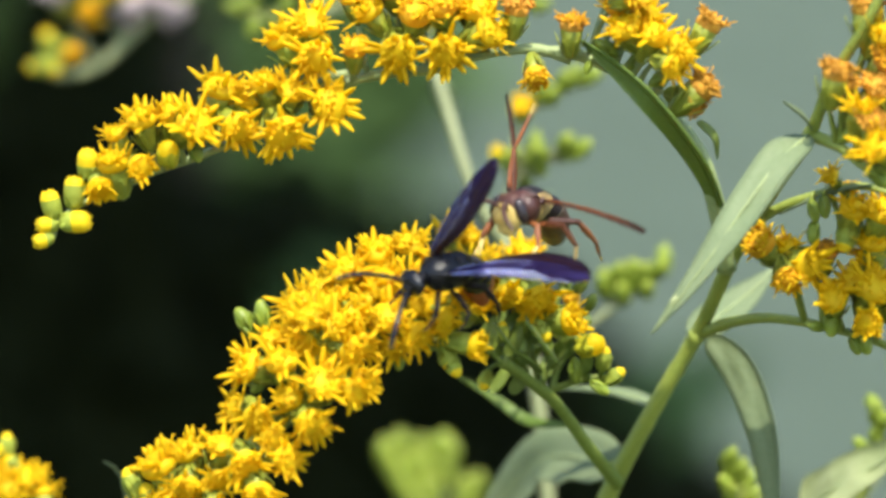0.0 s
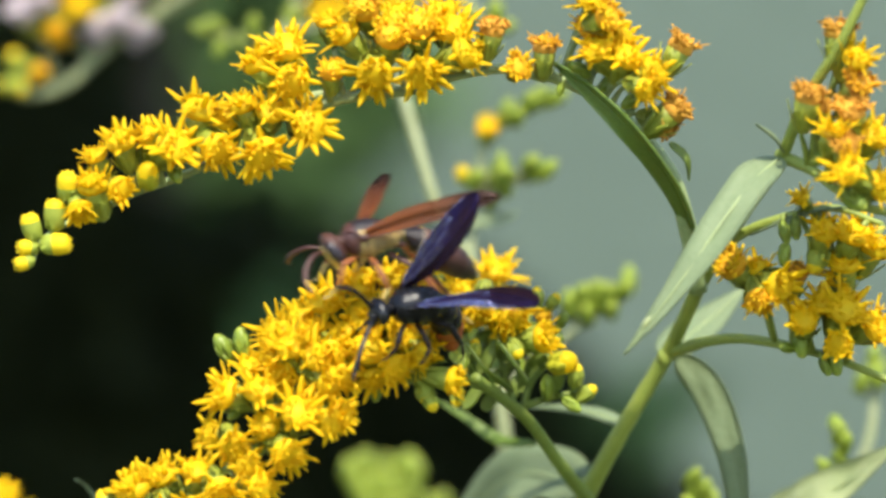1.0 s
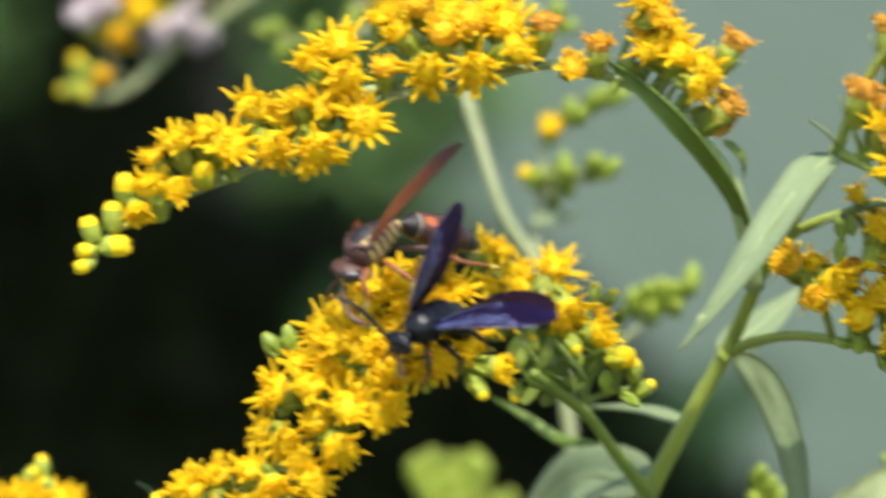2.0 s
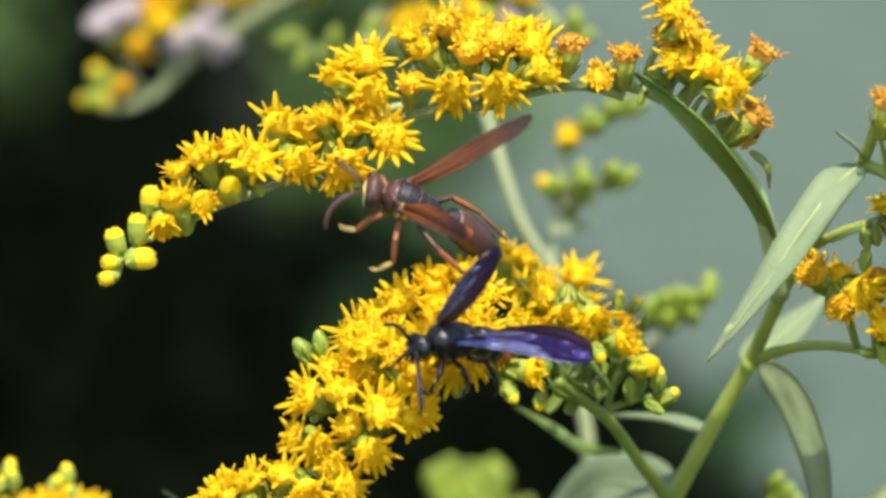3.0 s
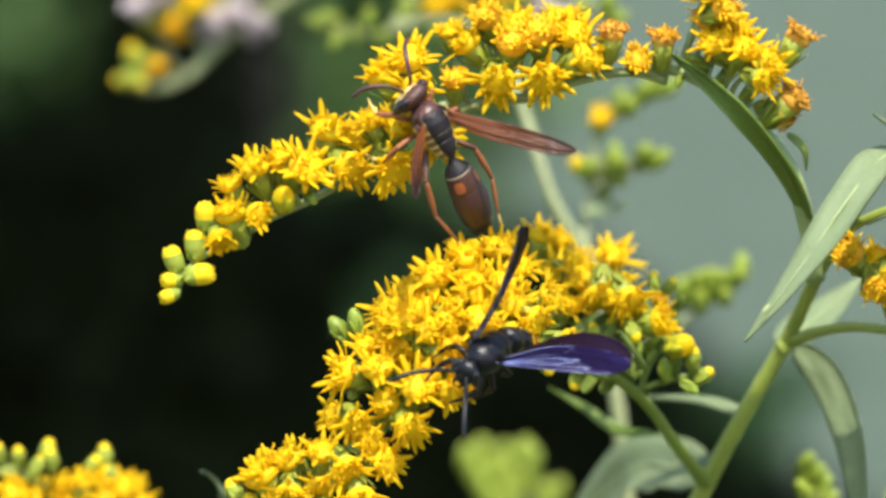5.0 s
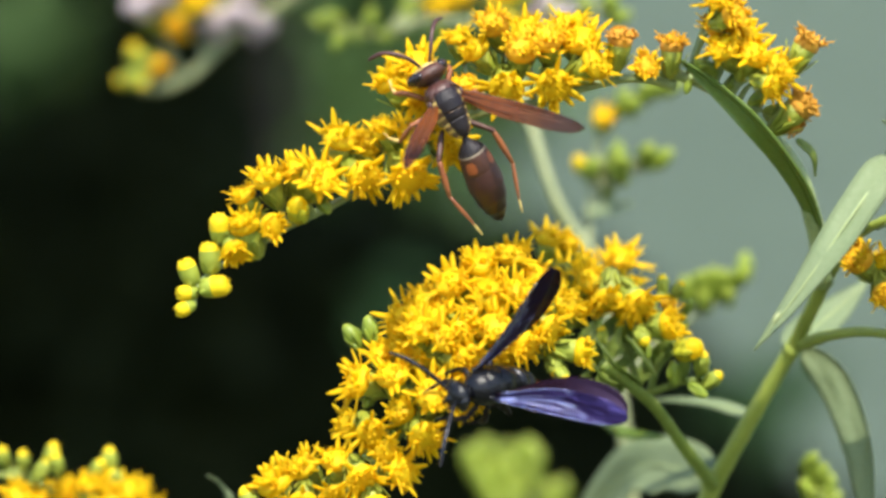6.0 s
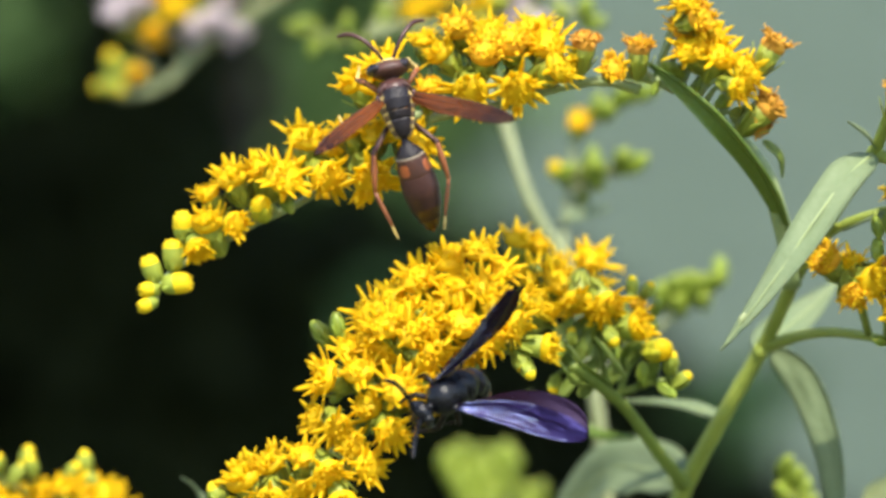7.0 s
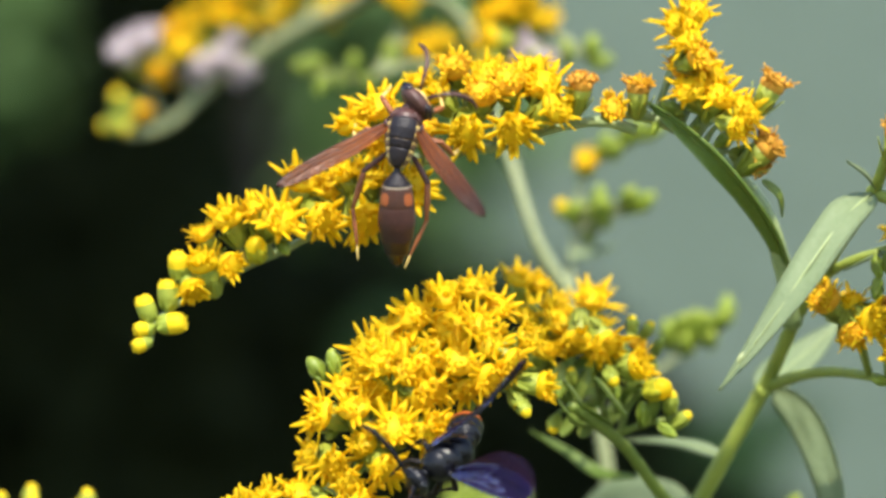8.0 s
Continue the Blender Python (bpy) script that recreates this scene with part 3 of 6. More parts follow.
    leaf(top, [(0.0390, -0.0140, 1.0000), (0.0363, -0.0200, 1.0053), (0.0313, -0.0240, 1.0112), (0.0265, -0.0220, 1.0157), (0.0229, -0.0200, 1.0185)], 0.0036, (-0.75, -0.62, -0.35), LEAF_SHADED, "long leaf seen from its underside, its shade put into the colour", fold=0.3)
    leaf(top, [(0.0360, -0.0200, 1.0098), (0.0377, -0.0200, 1.0083), (0.0383, -0.0180, 1.0057)], 0.0010, (0.1, -0.75, 0.6), LEAF_FRESH, label="curled bract", rib=0)
    leaf(top, [(0.0214, -0.0080, 0.9838), (0.0194, -0.0140, 0.9863), (0.0179, -0.0180, 0.9882)], 0.0024, (0.3, -0.7, 0.6), LEAF_FRESH, label="small green leaf")
    leaf(top, [(0.0196, -0.0080, 0.9825), (0.0167, -0.0140, 0.9851), (0.0145, -0.0180, 0.9879)], 0.0024, (-0.2, -0.7, 0.6), LEAF_FRESH, label="small green leaf")
    leaf(top, [(0.0177, -0.0080, 0.9828), (0.0158, -0.0140, 0.9832), (0.0139, -0.0180, 0.9857)], 0.0020, (-0.2, -0.7, 0.6), LEAF_FRESH, label="small green leaf")

    # side branch that bears the arch, with its first heads
    first_brown = [(0.0224, -0.0218, 1.0195, -0.03, -0.30, 0.95, 1.09), (0.0368, -0.0218, 1.0198, 0.45, -0.25, 0.85, 1.21), (0.0361, -0.0227, 1.0131, 0.72, -0.35, 0.60, 1.28), (0.0352, -0.0216, 1.0118, 0.75, -0.60, -0.27, 1.06)]
    first_fresh = [(0.0281, -0.0239, 1.0193, -0.40, -0.60, 0.69, 1.07), (0.0311, -0.0239, 1.0186, 0.42, -0.55, 0.72, 1.17), (0.0337, -0.0249, 1.0169, 0.69, -0.60, 0.40, 1.07), (0.0329, -0.0259, 1.0153, 0.51, -0.75, -0.43, 0.96), (0.0270, -0.0219, 1.0266, -0.30, -0.50, 0.81, 1.22), (0.0285, -0.0219, 1.0278, 0.43, -0.50, 0.75, 1.07), (0.0278, -0.0239, 1.0246, -0.51, -0.60, 0.61, 1.07), (0.0306, -0.0220, 1.0210, 0.56, -0.50, 0.66, 0.89)]
    first_green_bud = [(0.0275, -0.0197, 1.0167, -0.85, -0.20, 0.49, 1.17), (0.0301, -0.0197, 1.0173, -0.63, -0.20, -0.75, 1.08), (0.0330, -0.0197, 1.0150, -0.80, -0.20, -0.56, 1.17), (0.0245, -0.0198, 1.0162, -0.34, -0.20, -0.92, 0.73)]
    first = branch("flower_branch", top, [(0.0398, -0.0100, 0.9939), (0.0384, -0.0140, 1.0006), (0.0358, -0.0170, 1.0071), (0.0312, -0.0180, 1.0122), (0.0254, -0.0180, 1.0160), (0.0221, -0.0180, 1.0170), (0.0194, -0.0180, 1.0171)],
           [0.0011, 0.0009, 0.0007, 0.0006], (0.0398, -0.0100, 0.9939), [
        ("brown", first_brown),
        ("aged", [(0.0274, -0.0220, 1.0217, -0.31, -0.40, 0.86, 1.01), (0.0288, -0.0249, 1.0228, 0.67, -0.70, 0.24, 1.07)]),
        ("fresh", first_fresh),
        ("green_bud", first_green_bud)], material_=STEM_ARCH, label="side branch with yellow and orange heads")
    tugged = heads(first, "aged", [(0.0195, -0.0220, 1.0174, 0.05, -0.60, -0.80, 0.86)], None)

    # right-hand spray
    branch("flower_branch", top, [(0.0477, -0.0250, 1.0083), (0.0505, -0.0280, 1.0070), (0.0533, -0.0300, 1.0047), (0.0561, -0.0320, 1.0030), (0.0590, -0.0320, 1.0024)], [0.0007, 0.0005, 0.0004], (0.0477, -0.0250, 1.0083), [
        ("brown", [(0.0497, -0.0328, 1.0143, 0.17, -0.30, 0.94, 1.19), (0.0513, -0.0318, 1.0133, 0.30, -0.50, 0.81, 0.74), (0.0543, -0.0337, 1.0129, -0.31, -0.40, 0.86, 1.19), (0.0534, -0.0356, 1.0091, 0.14, -0.60, 0.79, 1.10), (0.0527, -0.0328, 1.0210, -0.08, -0.30, 0.95, 1.19), (0.0549, -0.0326, 1.0158, 0.43, -0.50, 0.75, 1.25)]),
        ("fresh", [(0.0520, -0.0350, 1.0107, 0.08, -0.45, 0.89, 1.02), (0.0538, -0.0369, 1.0067, -0.61, -0.60, 0.51, 1.14), (0.0544, -0.0329, 1.0185, 0.43, -0.50, 0.75, 1.04), (0.0567, -0.0329, 1.0104, 0.43, -0.50, 0.75, 1.14), (0.0571, -0.0329, 1.0052, 0.75, -0.60, 0.27, 1.14)]),
        ("green_bud", [(0.0531, -0.0330, 1.0050, 0.43, -0.50, -0.75, 1.58), (0.0528, -0.0316, 1.0089, -0.78, -0.30, -0.55, 1.20)])], label="spray of yellow and withered brown heads")
    branch("flower_branch", top, [(0.0412, -0.0130, 0.9978), (0.0448, -0.0160, 1.0005), (0.0495, -0.0180, 1.0022), (0.0535, -0.0200, 1.0030), (0.0590, -0.0200, 1.0013)], [0.0006, 0.0005, 0.0003], (0.0448, -0.0160, 1.0005), [
        ("fresh", [(0.0502, -0.0200, 1.0040, -0.40, -0.60, 0.69, 0.64), (0.0526, -0.0209, 1.0003, 0.30, -0.50, 0.81, 1.02), (0.0556, -0.0209, 1.0001, 0.43, -0.50, 0.75, 1.15), (0.0550, -0.0200, 0.9969, -0.08, -0.40, 0.91, 1.09), (0.0580, -0.0199, 0.9987, 0.43, -0.50, 0.75, 1.17)]),
        ("aged", [(0.0525, -0.0180, 1.0026, -0.08, -0.40, 0.91, 0.51)]),
        ("green_bud", [(0.0482, -0.0196, 1.0016, 0.17, -0.30, -0.94, 1.03), (0.0495, -0.0196, 1.0020, 0.17, -0.30, -0.94, 1.03), (0.0486, -0.0196, 0.9993, 0.08, -0.30, -0.95, 1.08)]),
        ("bud", [(0.0527, -0.0194, 0.9997, -0.33, -0.30, -0.90, 1.50)])], label="spray of yellow heads")
    branch_fresh = [(0.0477, -0.0219, 0.9946, 0.67, -0.70, -0.24, 1.17), (0.0524, -0.0209, 0.9927, -0.24, -0.70, 0.67, 0.94), (0.0548, -0.0219, 0.9920, 0.40, -0.60, 0.69, 1.32), (0.0546, -0.0189, 0.9954, -0.15, -0.50, 0.85, 1.02), (0.0581, -0.0199, 0.9903, 0.81, -0.50, 0.30, 1.17), (0.0458, -0.0190, 0.9962, -0.30, -0.50, 0.81, 0.84)]
    branch_green_bud = [(0.0499, -0.0196, 0.9878, -0.90, -0.40, 0.16, 0.83), (0.0505, -0.0194, 0.9905, -0.08, -0.30, -0.95, 1.47), (0.0535, -0.0184, 0.9883, 0.33, -0.30, -0.90, 1.47), (0.0526, -0.0188, 0.9871, 0.49, -0.20, -0.85, 0.98)]
    branch("flower_branch", top, [(0.0375, 0.0000, 0.9868), (0.0406, -0.0050, 0.9881), (0.0443, -0.0100, 0.9887), (0.0487, -0.0140, 0.9882), (0.0540, -0.0160, 0.9869), (0.0605, -0.0180, 0.9844)], [0.0007, 0.0006, 0.0005, 0.0004], (0.0375, 0.0000, 0.9868), [
        ("aged", [(0.0430, -0.0199, 0.9966, -0.50, -0.50, 0.71, 1.12), (0.0455, -0.0219, 0.9932, 0.18, -0.70, -0.69, 0.99)]),
        ("fresh", branch_fresh),
        ("brown", [(0.0499, -0.0187, 0.9958, 0.30, -0.50, 0.81, 1.01)]),
        ("opening", [(0.0504, -0.0226, 0.9908, -0.22, -0.90, 0.38, 1.11), (0.0542, -0.0236, 0.9885, -0.35, -0.93, -0.13, 1.11)]),
        ("green_bud", branch_green_bud)], label="spray of yellow heads on an olive stalk")

    # foot of the lower spray
    foot_spray_fresh = [(0.0095, -0.0010, 0.9987, -0.08, -0.40, 0.91, 1.01), (0.0137, 0.0020, 0.9959, -0.08, -0.50, 0.86, 0.86), (0.0175, 0.0040, 0.9963, 0.16, -0.40, 0.90, 1.25), (0.0111, -0.0039, 0.9946, -0.15, -0.50, 0.85, 1.09), (0.0140, -0.0069, 0.9939, 0.42, -0.55, 0.72, 1.19), (0.0160, -0.0099, 0.9922, -0.14, -0.60, -0.79, 1.19), (0.0190, -0.0109, 0.9918, 0.38, -0.65, -0.66, 1.19), (0.0177, -0.0069, 0.9934, 0.15, -0.50, 0.85, 1.09), (0.0123, -0.0079, 0.9909, 0.43, -0.50, 0.75, 1.04)]
    foot_spray_bud = [(0.0190, -0.0102, 0.9893, 0.30, -0.50, -0.81, 1.16), (0.0262, -0.0093, 0.9839, 0.08, -0.45, 0.89, 1.16), (0.0264, -0.0086, 0.9825, 0.73, -0.30, 0.61, 1.06), (0.0223, -0.0046, 0.9925, -0.08, -0.30, 0.95, 0.88), (0.0233, -0.0037, 0.9923, 0.33, -0.30, 0.90, 0.83), (0.0154, -0.0085, 0.9870, -0.16, -0.40, 0.90, 0.83), (0.0175, -0.0075, 0.9878, -0.08, -0.40, 0.91, 0.83), (0.0137, -0.0055, 0.9838, 0.00, -0.40, -0.92, 0.93), (0.0185, -0.0066, 0.9888, -0.08, -0.40, 0.91, 0.74)]
    foot_spray_green_bud = [(0.0234, -0.0086, 0.9825, -0.08, -0.30, 0.95, 1.15), (0.0249, -0.0095, 0.9829, 0.70, -0.40, -0.59, 1.00), (0.0245, -0.0027, 0.9903, 0.48, -0.30, 0.83, 0.90), (0.0142, -0.0085, 0.9877, -0.16, -0.40, -0.90, 1.00), (0.0200, -0.0085, 0.9878, 0.16, -0.40, -0.90, 1.00), (0.0206, -0.0085, 0.9890, 0.79, -0.40, -0.46, 0.90)]
    foot_spray = branch("flower_branch", top, [(0.0285, 0.0080, 0.9708), (0.0247, 0.0000, 0.9756), (0.0212, -0.0060, 0.9803), (0.0177, -0.0120, 0.9832), (0.0152, -0.0160, 0.9851)], [0.0008, 0.0007, 0.00065, 0.0006], (0.0285, 0.0080, 0.9708), [
        ("fresh", foot_spray_fresh),
        ("opening", [(0.0116, 0.0002, 0.9981, 0.43, -0.50, 0.75, 0.89), (0.0226, -0.0097, 0.9894, 0.85, -0.50, 0.15, 1.30)]),
        ("aged", [(0.0228, -0.0060, 0.9914, -0.08, -0.40, 0.91, 0.55)]),
        ("bud", foot_spray_bud),
        ("plump", [(0.0232, -0.0103, 0.9862, 0.89, -0.40, 0.24, 1.35)]),
        ("green_bud", foot_spray_green_bud)],
        material_=LEAF_FRESH, label="short branch with yellow heads and green buds", twigs=[[(0.0206, -0.0060, 0.9812), (0.0216, -0.0060, 0.9845), (0.0233, -0.0060, 0.9866), (0.0247, -0.0060, 0.9891)], [(0.0197, -0.0060, 0.9818), (0.0185, -0.0060, 0.9856), (0.0176, -0.0060, 0.9894), (0.0171, -0.0060, 0.9919)], [(0.0187, -0.0060, 0.9826), (0.0154, -0.0060, 0.9856), (0.0137, -0.0060, 0.9891), (0.0126, -0.0060, 0.9922), (0.0117, -0.0060, 0.9954)], [(0.0209, -0.0060, 0.9818), (0.0241, -0.0060, 0.9829), (0.0266, -0.0060, 0.9833)], [(0.0206, -0.0060, 0.9840), (0.0203, -0.0060, 0.9866), (0.0206, -0.0060, 0.9897), (0.0215, -0.0060, 0.9922)]])
    rng = random.Random(11)
    for x, z in ((0.0146, 0.9863), (0.0166, 0.9873), (0.0185, 0.9870), (0.0201, 0.9857), (0.0217, 0.9863), (0.0159, 0.9847), (0.0178, 0.9851), (0.0198, 0.9838), (0.0230, 0.9863), (0.0146, 0.9889), (0.0172, 0.9831), (0.0210, 0.9844), (0.0242, 0.9848), (0.0188, 0.9886), (0.0137, 0.9882), (0.0226, 0.9876), (0.0166, 0.9895), (0.0153, 0.9834)):   # leafy bracts among the buds
        lean = Vector((rng.gauss(0.0005, 0.0006), rng.uniform(-0.0012, 0.0004), rng.uniform(0.0009, 0.0021)))
        spot = Vector((x, rng.uniform(-0.010, 0.004), z))
        leaf(foot_spray, [spot - lean, spot + Vector((0.0002, -0.0005, 0)), spot + lean], rng.uniform(0.0014, 0.0022), (rng.gauss(0, 0.3), -0.8, 0.55), LEAF_FRESH, label="small fresh green leaf", rib=0)

    # the arch, and its outer half that the wasp weighs down
    arch_fresh = [(-0.0055, -0.0214, 1.0195, -0.08, -0.50, 0.86, 1.32), (-0.0047, -0.0234, 1.0161, -0.05, -0.80, -0.60, 1.14), (0.0010, -0.0214, 1.0209, -0.43, -0.50, 0.75, 1.12), (0.0040, -0.0234, 1.0167, 0.05, -0.85, -0.52, 1.22), (0.0091, -0.0234, 1.0168, 0.10, -0.80, -0.59, 1.32), (0.0123, -0.0214, 1.0213, 0.07, -0.60, 0.80, 1.24), (0.0135, -0.0234, 1.0188, 0.79, -0.60, 0.14, 1.17), (0.0063, -0.0185, 1.0229, -0.08, -0.40, 0.91, 1.14), (0.0111, -0.0184, 1.0233, 0.15, -0.50, 0.85, 1.09), (-0.0010, -0.0185, 1.0224, -0.31, -0.40, 0.86, 0.89)]
    arch_aged = [(-0.0006, -0.0225, 1.0168, -0.08, -0.45, 0.89, 0.84), (0.0057, -0.0224, 1.0206, 0.00, -0.60, 0.80, 1.14), (0.0087, -0.0224, 1.0215, -0.07, -0.60, 0.80, 1.07), (0.0030, -0.0214, 1.0235, -0.15, -0.50, 0.85, 1.07)]
    arch = branch("arching_spray", top, [(0.0225, -0.0180, 1.0162), (0.0190, -0.0180, 1.0173), (0.0157, -0.0180, 1.0172), (0.0121, -0.0180, 1.0165), (0.0079, -0.0180, 1.0151), (0.0036, -0.0180, 1.0147), (-0.0000, -0.0180, 1.0140), (-0.0030, -0.0180, 1.0132)],
                  [0.0006, 0.0006, 0.00055], (0.0234, -0.0180, 1.0167), [
        ("opening", [(-0.0084, -0.0204, 1.0180, -0.56, -0.25, 0.79, 1.30)]),
        ("fresh", arch_fresh),
        ("aged", arch_aged),
        ("brown", [(0.0165, -0.0212, 1.0212, 0.24, -0.40, 0.89, 1.12)]),
        ("green_bud", [(0.0032, -0.0202, 1.0154, -0.17, -0.30, -0.94, 0.88), (-0.0055, -0.0193, 1.0153, -0.92, -0.20, -0.34, 0.98)])], material_=STEM_ARCH, n=30, label="arching spray of bright yellow heads")
    tip_tall = [(-0.0325, -0.0211, 0.9967, -0.86, -0.30, -0.40, 0.85), (-0.0320, -0.0209, 0.9979, -0.89, -0.45, 0.00, 0.82), (-0.0319, -0.0212, 0.9982, 0.99, -0.15, -0.07, 1.22), (-0.0324, -0.0211, 0.9985, -0.09, -0.20, 0.98, 1.07), (-0.0304, -0.0210, 0.9996, -0.08, -0.25, 0.96, 1.22), (-0.0291, -0.0210, 1.0029, -0.13, -0.25, 0.96, 1.15)]
    tip_opening = [(-0.0276, -0.0222, 1.0020, 0.23, -0.75, -0.62, 1.10), (-0.0233, -0.0231, 1.0042, 0.40, -0.85, -0.34, 1.04), (-0.0261, -0.0222, 1.0044, -0.27, -0.60, 0.75, 1.24)]
    tip_fresh = [(-0.0259, -0.0205, 1.0076, -0.38, -0.45, 0.81, 0.84), (-0.0232, -0.0214, 1.0091, -0.32, -0.50, 0.80, 1.17), (-0.0201, -0.0204, 1.0096, 0.08, -0.50, 0.86, 1.12), (-0.0176, -0.0234, 1.0086, 0.51, -0.75, 0.43, 1.29), (-0.0149, -0.0204, 1.0125, -0.03, -0.50, 0.87, 1.32), (-0.0032, -0.0224, 1.0110, 0.60, -0.80, 0.05, 1.32), (-0.0081, -0.0234, 1.0080, 0.24, -0.70, -0.67, 1.32), (-0.0120, -0.0194, 1.0115, -0.14, -0.60, 0.79, 1.02)]
    tip_fresh_more = [(-0.0130, -0.0224, 1.0085, 0.43, -0.75, -0.51, 1.19), (-0.0101, -0.0215, 1.0130, -0.24, -0.40, 0.89, 1.02), (-0.0073, -0.0224, 1.0123, 0.21, -0.60, 0.77, 1.07)]
    tip = branch("spray_tip", top, [(0.0009, -0.0180, 1.0143), (-0.0000, -0.0168, 1.0145), (-0.0030, -0.0168, 1.0142), (-0.0057, -0.0168, 1.0126), (-0.0084, -0.0168, 1.0105), (-0.0114, -0.0168, 1.0086), (-0.0144, -0.0168, 1.0068), (-0.0181, -0.0168, 1.0052), (-0.0223, -0.0168, 1.0037), (-0.0259, -0.0168, 1.0019), (-0.0295, -0.0168, 1.0004), (-0.0319, -0.0168, 0.9988), (-0.0330, -0.0180, 0.9966)],
                 [0.00055, 0.0005, 0.0004, 0.0002], (0.0010, -0.0180, 1.0135), [
        ("tall", tip_tall),
        ("opening", tip_opening),
        ("plump", [(-0.0203, -0.0225, 1.0041, -0.14, -0.60, 0.79, 1.27)]),
        ("fresh", tip_fresh),
        ("fresh", tip_fresh_more),
        ("green_bud", [(-0.0256, -0.0201, 1.0030, 0.17, -0.30, -0.94, 0.98), (-0.0182, -0.0200, 1.0070, 0.46, -0.40, -0.79, 1.08)])], material_=STEM_ARCH, n=50, label="drooping tip of the arch with yellow heads and buds")
    # the lower spray, in front
    low_fresh = [(-0.0063, -0.0249, 0.9898, -0.71, -0.55, 0.44, 1.21), (-0.0011, -0.0239, 0.9933, -0.30, -0.50, 0.81, 1.25), (0.0054, -0.0229, 0.9961, -0.05, -0.45, 0.89, 1.11), (0.0078, -0.0230, 0.9941, 0.63, -0.50, 0.59, 0.97), (0.0058, -0.0259, 0.9923, 0.30, -0.60, 0.74, 1.07), (-0.0026, -0.0259, 0.9897, -0.34, -0.70, 0.63, 1.07), (-0.0004, -0.0279, 0.9881, 0.28, -0.80, -0.53, 1.11), (0.0034, -0.0279, 0.9885, -0.10, -0.70, 0.71, 1.21), (0.0069, -0.0269, 0.9901, 0.40, -0.65, 0.65, 1.07), (0.0064, -0.0279, 0.9868, 0.57, -0.70, -0.43, 1.16), (0.0008, -0.0279, 0.9857, 0.10, -0.75, -0.65, 1.00), (-0.0051, -0.0269, 0.9858, -0.26, -0.70, -0.66, 1.11)]
    low_fresh_more = [(-0.0040, -0.0229, 0.9917, -0.25, -0.60, 0.76, 0.93), (0.0090, -0.0269, 0.9884, 0.74, -0.60, -0.30, 1.11), (0.0009, -0.0259, 0.9904, -0.10, -0.70, 0.71, 0.93), (-0.0046, -0.0269, 0.9881, -0.09, -0.80, 0.59, 0.93), (0.0109, -0.0239, 0.9907, 0.74, -0.55, 0.40, 1.07), (0.0042, -0.0269, 0.9856, 0.10, -0.70, -0.71, 0.93), (-0.0113, -0.0269, 0.9832, -0.69, -0.60, 0.40, 1.20), (-0.0077, -0.0289, 0.9837, -0.20, -0.65, 0.73, 1.11), (-0.0022, -0.0289, 0.9875, 0.55, -0.70, 0.46, 1.06), (-0.0046, -0.0289, 0.9885, -0.36, -0.70, 0.62, 1.06), (-0.0006, -0.0289, 0.9850, 0.69, -0.65, -0.32, 1.06), (-0.0035, -0.0309, 0.9816, 0.30, -0.80, 0.52, 1.25)]
    low_fresh_next = [(-0.0001, -0.0299, 0.9810, 0.69, -0.70, -0.18, 1.06), (-0.0125, -0.0269, 0.9788, -0.81, -0.55, 0.22, 0.97), (-0.0103, -0.0299, 0.9780, 0.33, -0.75, -0.57, 1.06), (-0.0046, -0.0309, 0.9775, 0.28, -0.75, -0.60, 1.11), (-0.0087, -0.0299, 0.9759, 0.62, -0.75, -0.23, 0.92), (-0.0091, -0.0260, 0.9861, -0.27, -0.60, 0.75, 0.83), (-0.0176, -0.0269, 0.9741, -0.22, -0.55, 0.81, 1.16), (-0.0140, -0.0289, 0.9748, 0.00, -0.65, 0.76, 1.06), (-0.0114, -0.0309, 0.9732, 0.33, -0.75, -0.57, 1.11), (-0.0072, -0.0299, 0.9737, 0.71, -0.65, -0.26, 1.11), (-0.0101, -0.0309, 0.9702, 0.06, -0.70, -0.71, 1.06), (-0.0176, -0.0289, 0.9706, -0.24, -0.70, -0.67, 1.06)]
    low_fresh_last = [(-0.0144, -0.0289, 0.9714, 0.00, -0.70, -0.71, 0.88), (-0.0200, -0.0279, 0.9688, -0.69, -0.60, 0.40, 1.06), (-0.0146, -0.0299, 0.9682, 0.36, -0.70, -0.62, 1.06), (-0.0235, -0.0279, 0.9664, -0.69, -0.60, 0.40, 1.06), (-0.0188, -0.0289, 0.9654, 0.36, -0.70, -0.62, 1.06)]
    low_green_bud = [(-0.0107, -0.0227, 0.9863, -0.50, -0.15, 0.85, 1.51), (-0.0094, -0.0236, 0.9866, -0.19, -0.20, 0.96, 1.61), (0.0044, -0.0225, 0.9859, -0.03, -0.30, -0.95, 1.22), (-0.0071, -0.0245, 0.9787, -0.48, -0.30, -0.83, 1.21), (-0.0134, -0.0245, 0.9725, -0.17, -0.30, -0.94, 1.21), (-0.0096, -0.0246, 0.9824, -0.48, -0.30, -0.83, 1.07), (-0.0054, -0.0245, 0.9859, 0.16, -0.40, -0.90, 1.07)]
    low_opening = [(0.0020, -0.0228, 0.9952, -0.10, -0.40, 0.91, 1.43), (0.0029, -0.0246, 0.9920, -0.11, -0.65, 0.75, 1.53), (0.0123, -0.0258, 0.9857, 0.90, -0.35, -0.27, 1.10), (0.0008, -0.0288, 0.9816, 0.85, -0.50, 0.15, 1.16), (-0.0069, -0.0297, 0.9799, -0.11, -0.75, 0.65, 1.03), (-0.0206, -0.0267, 0.9726, -0.43, -0.50, 0.75, 1.52)]
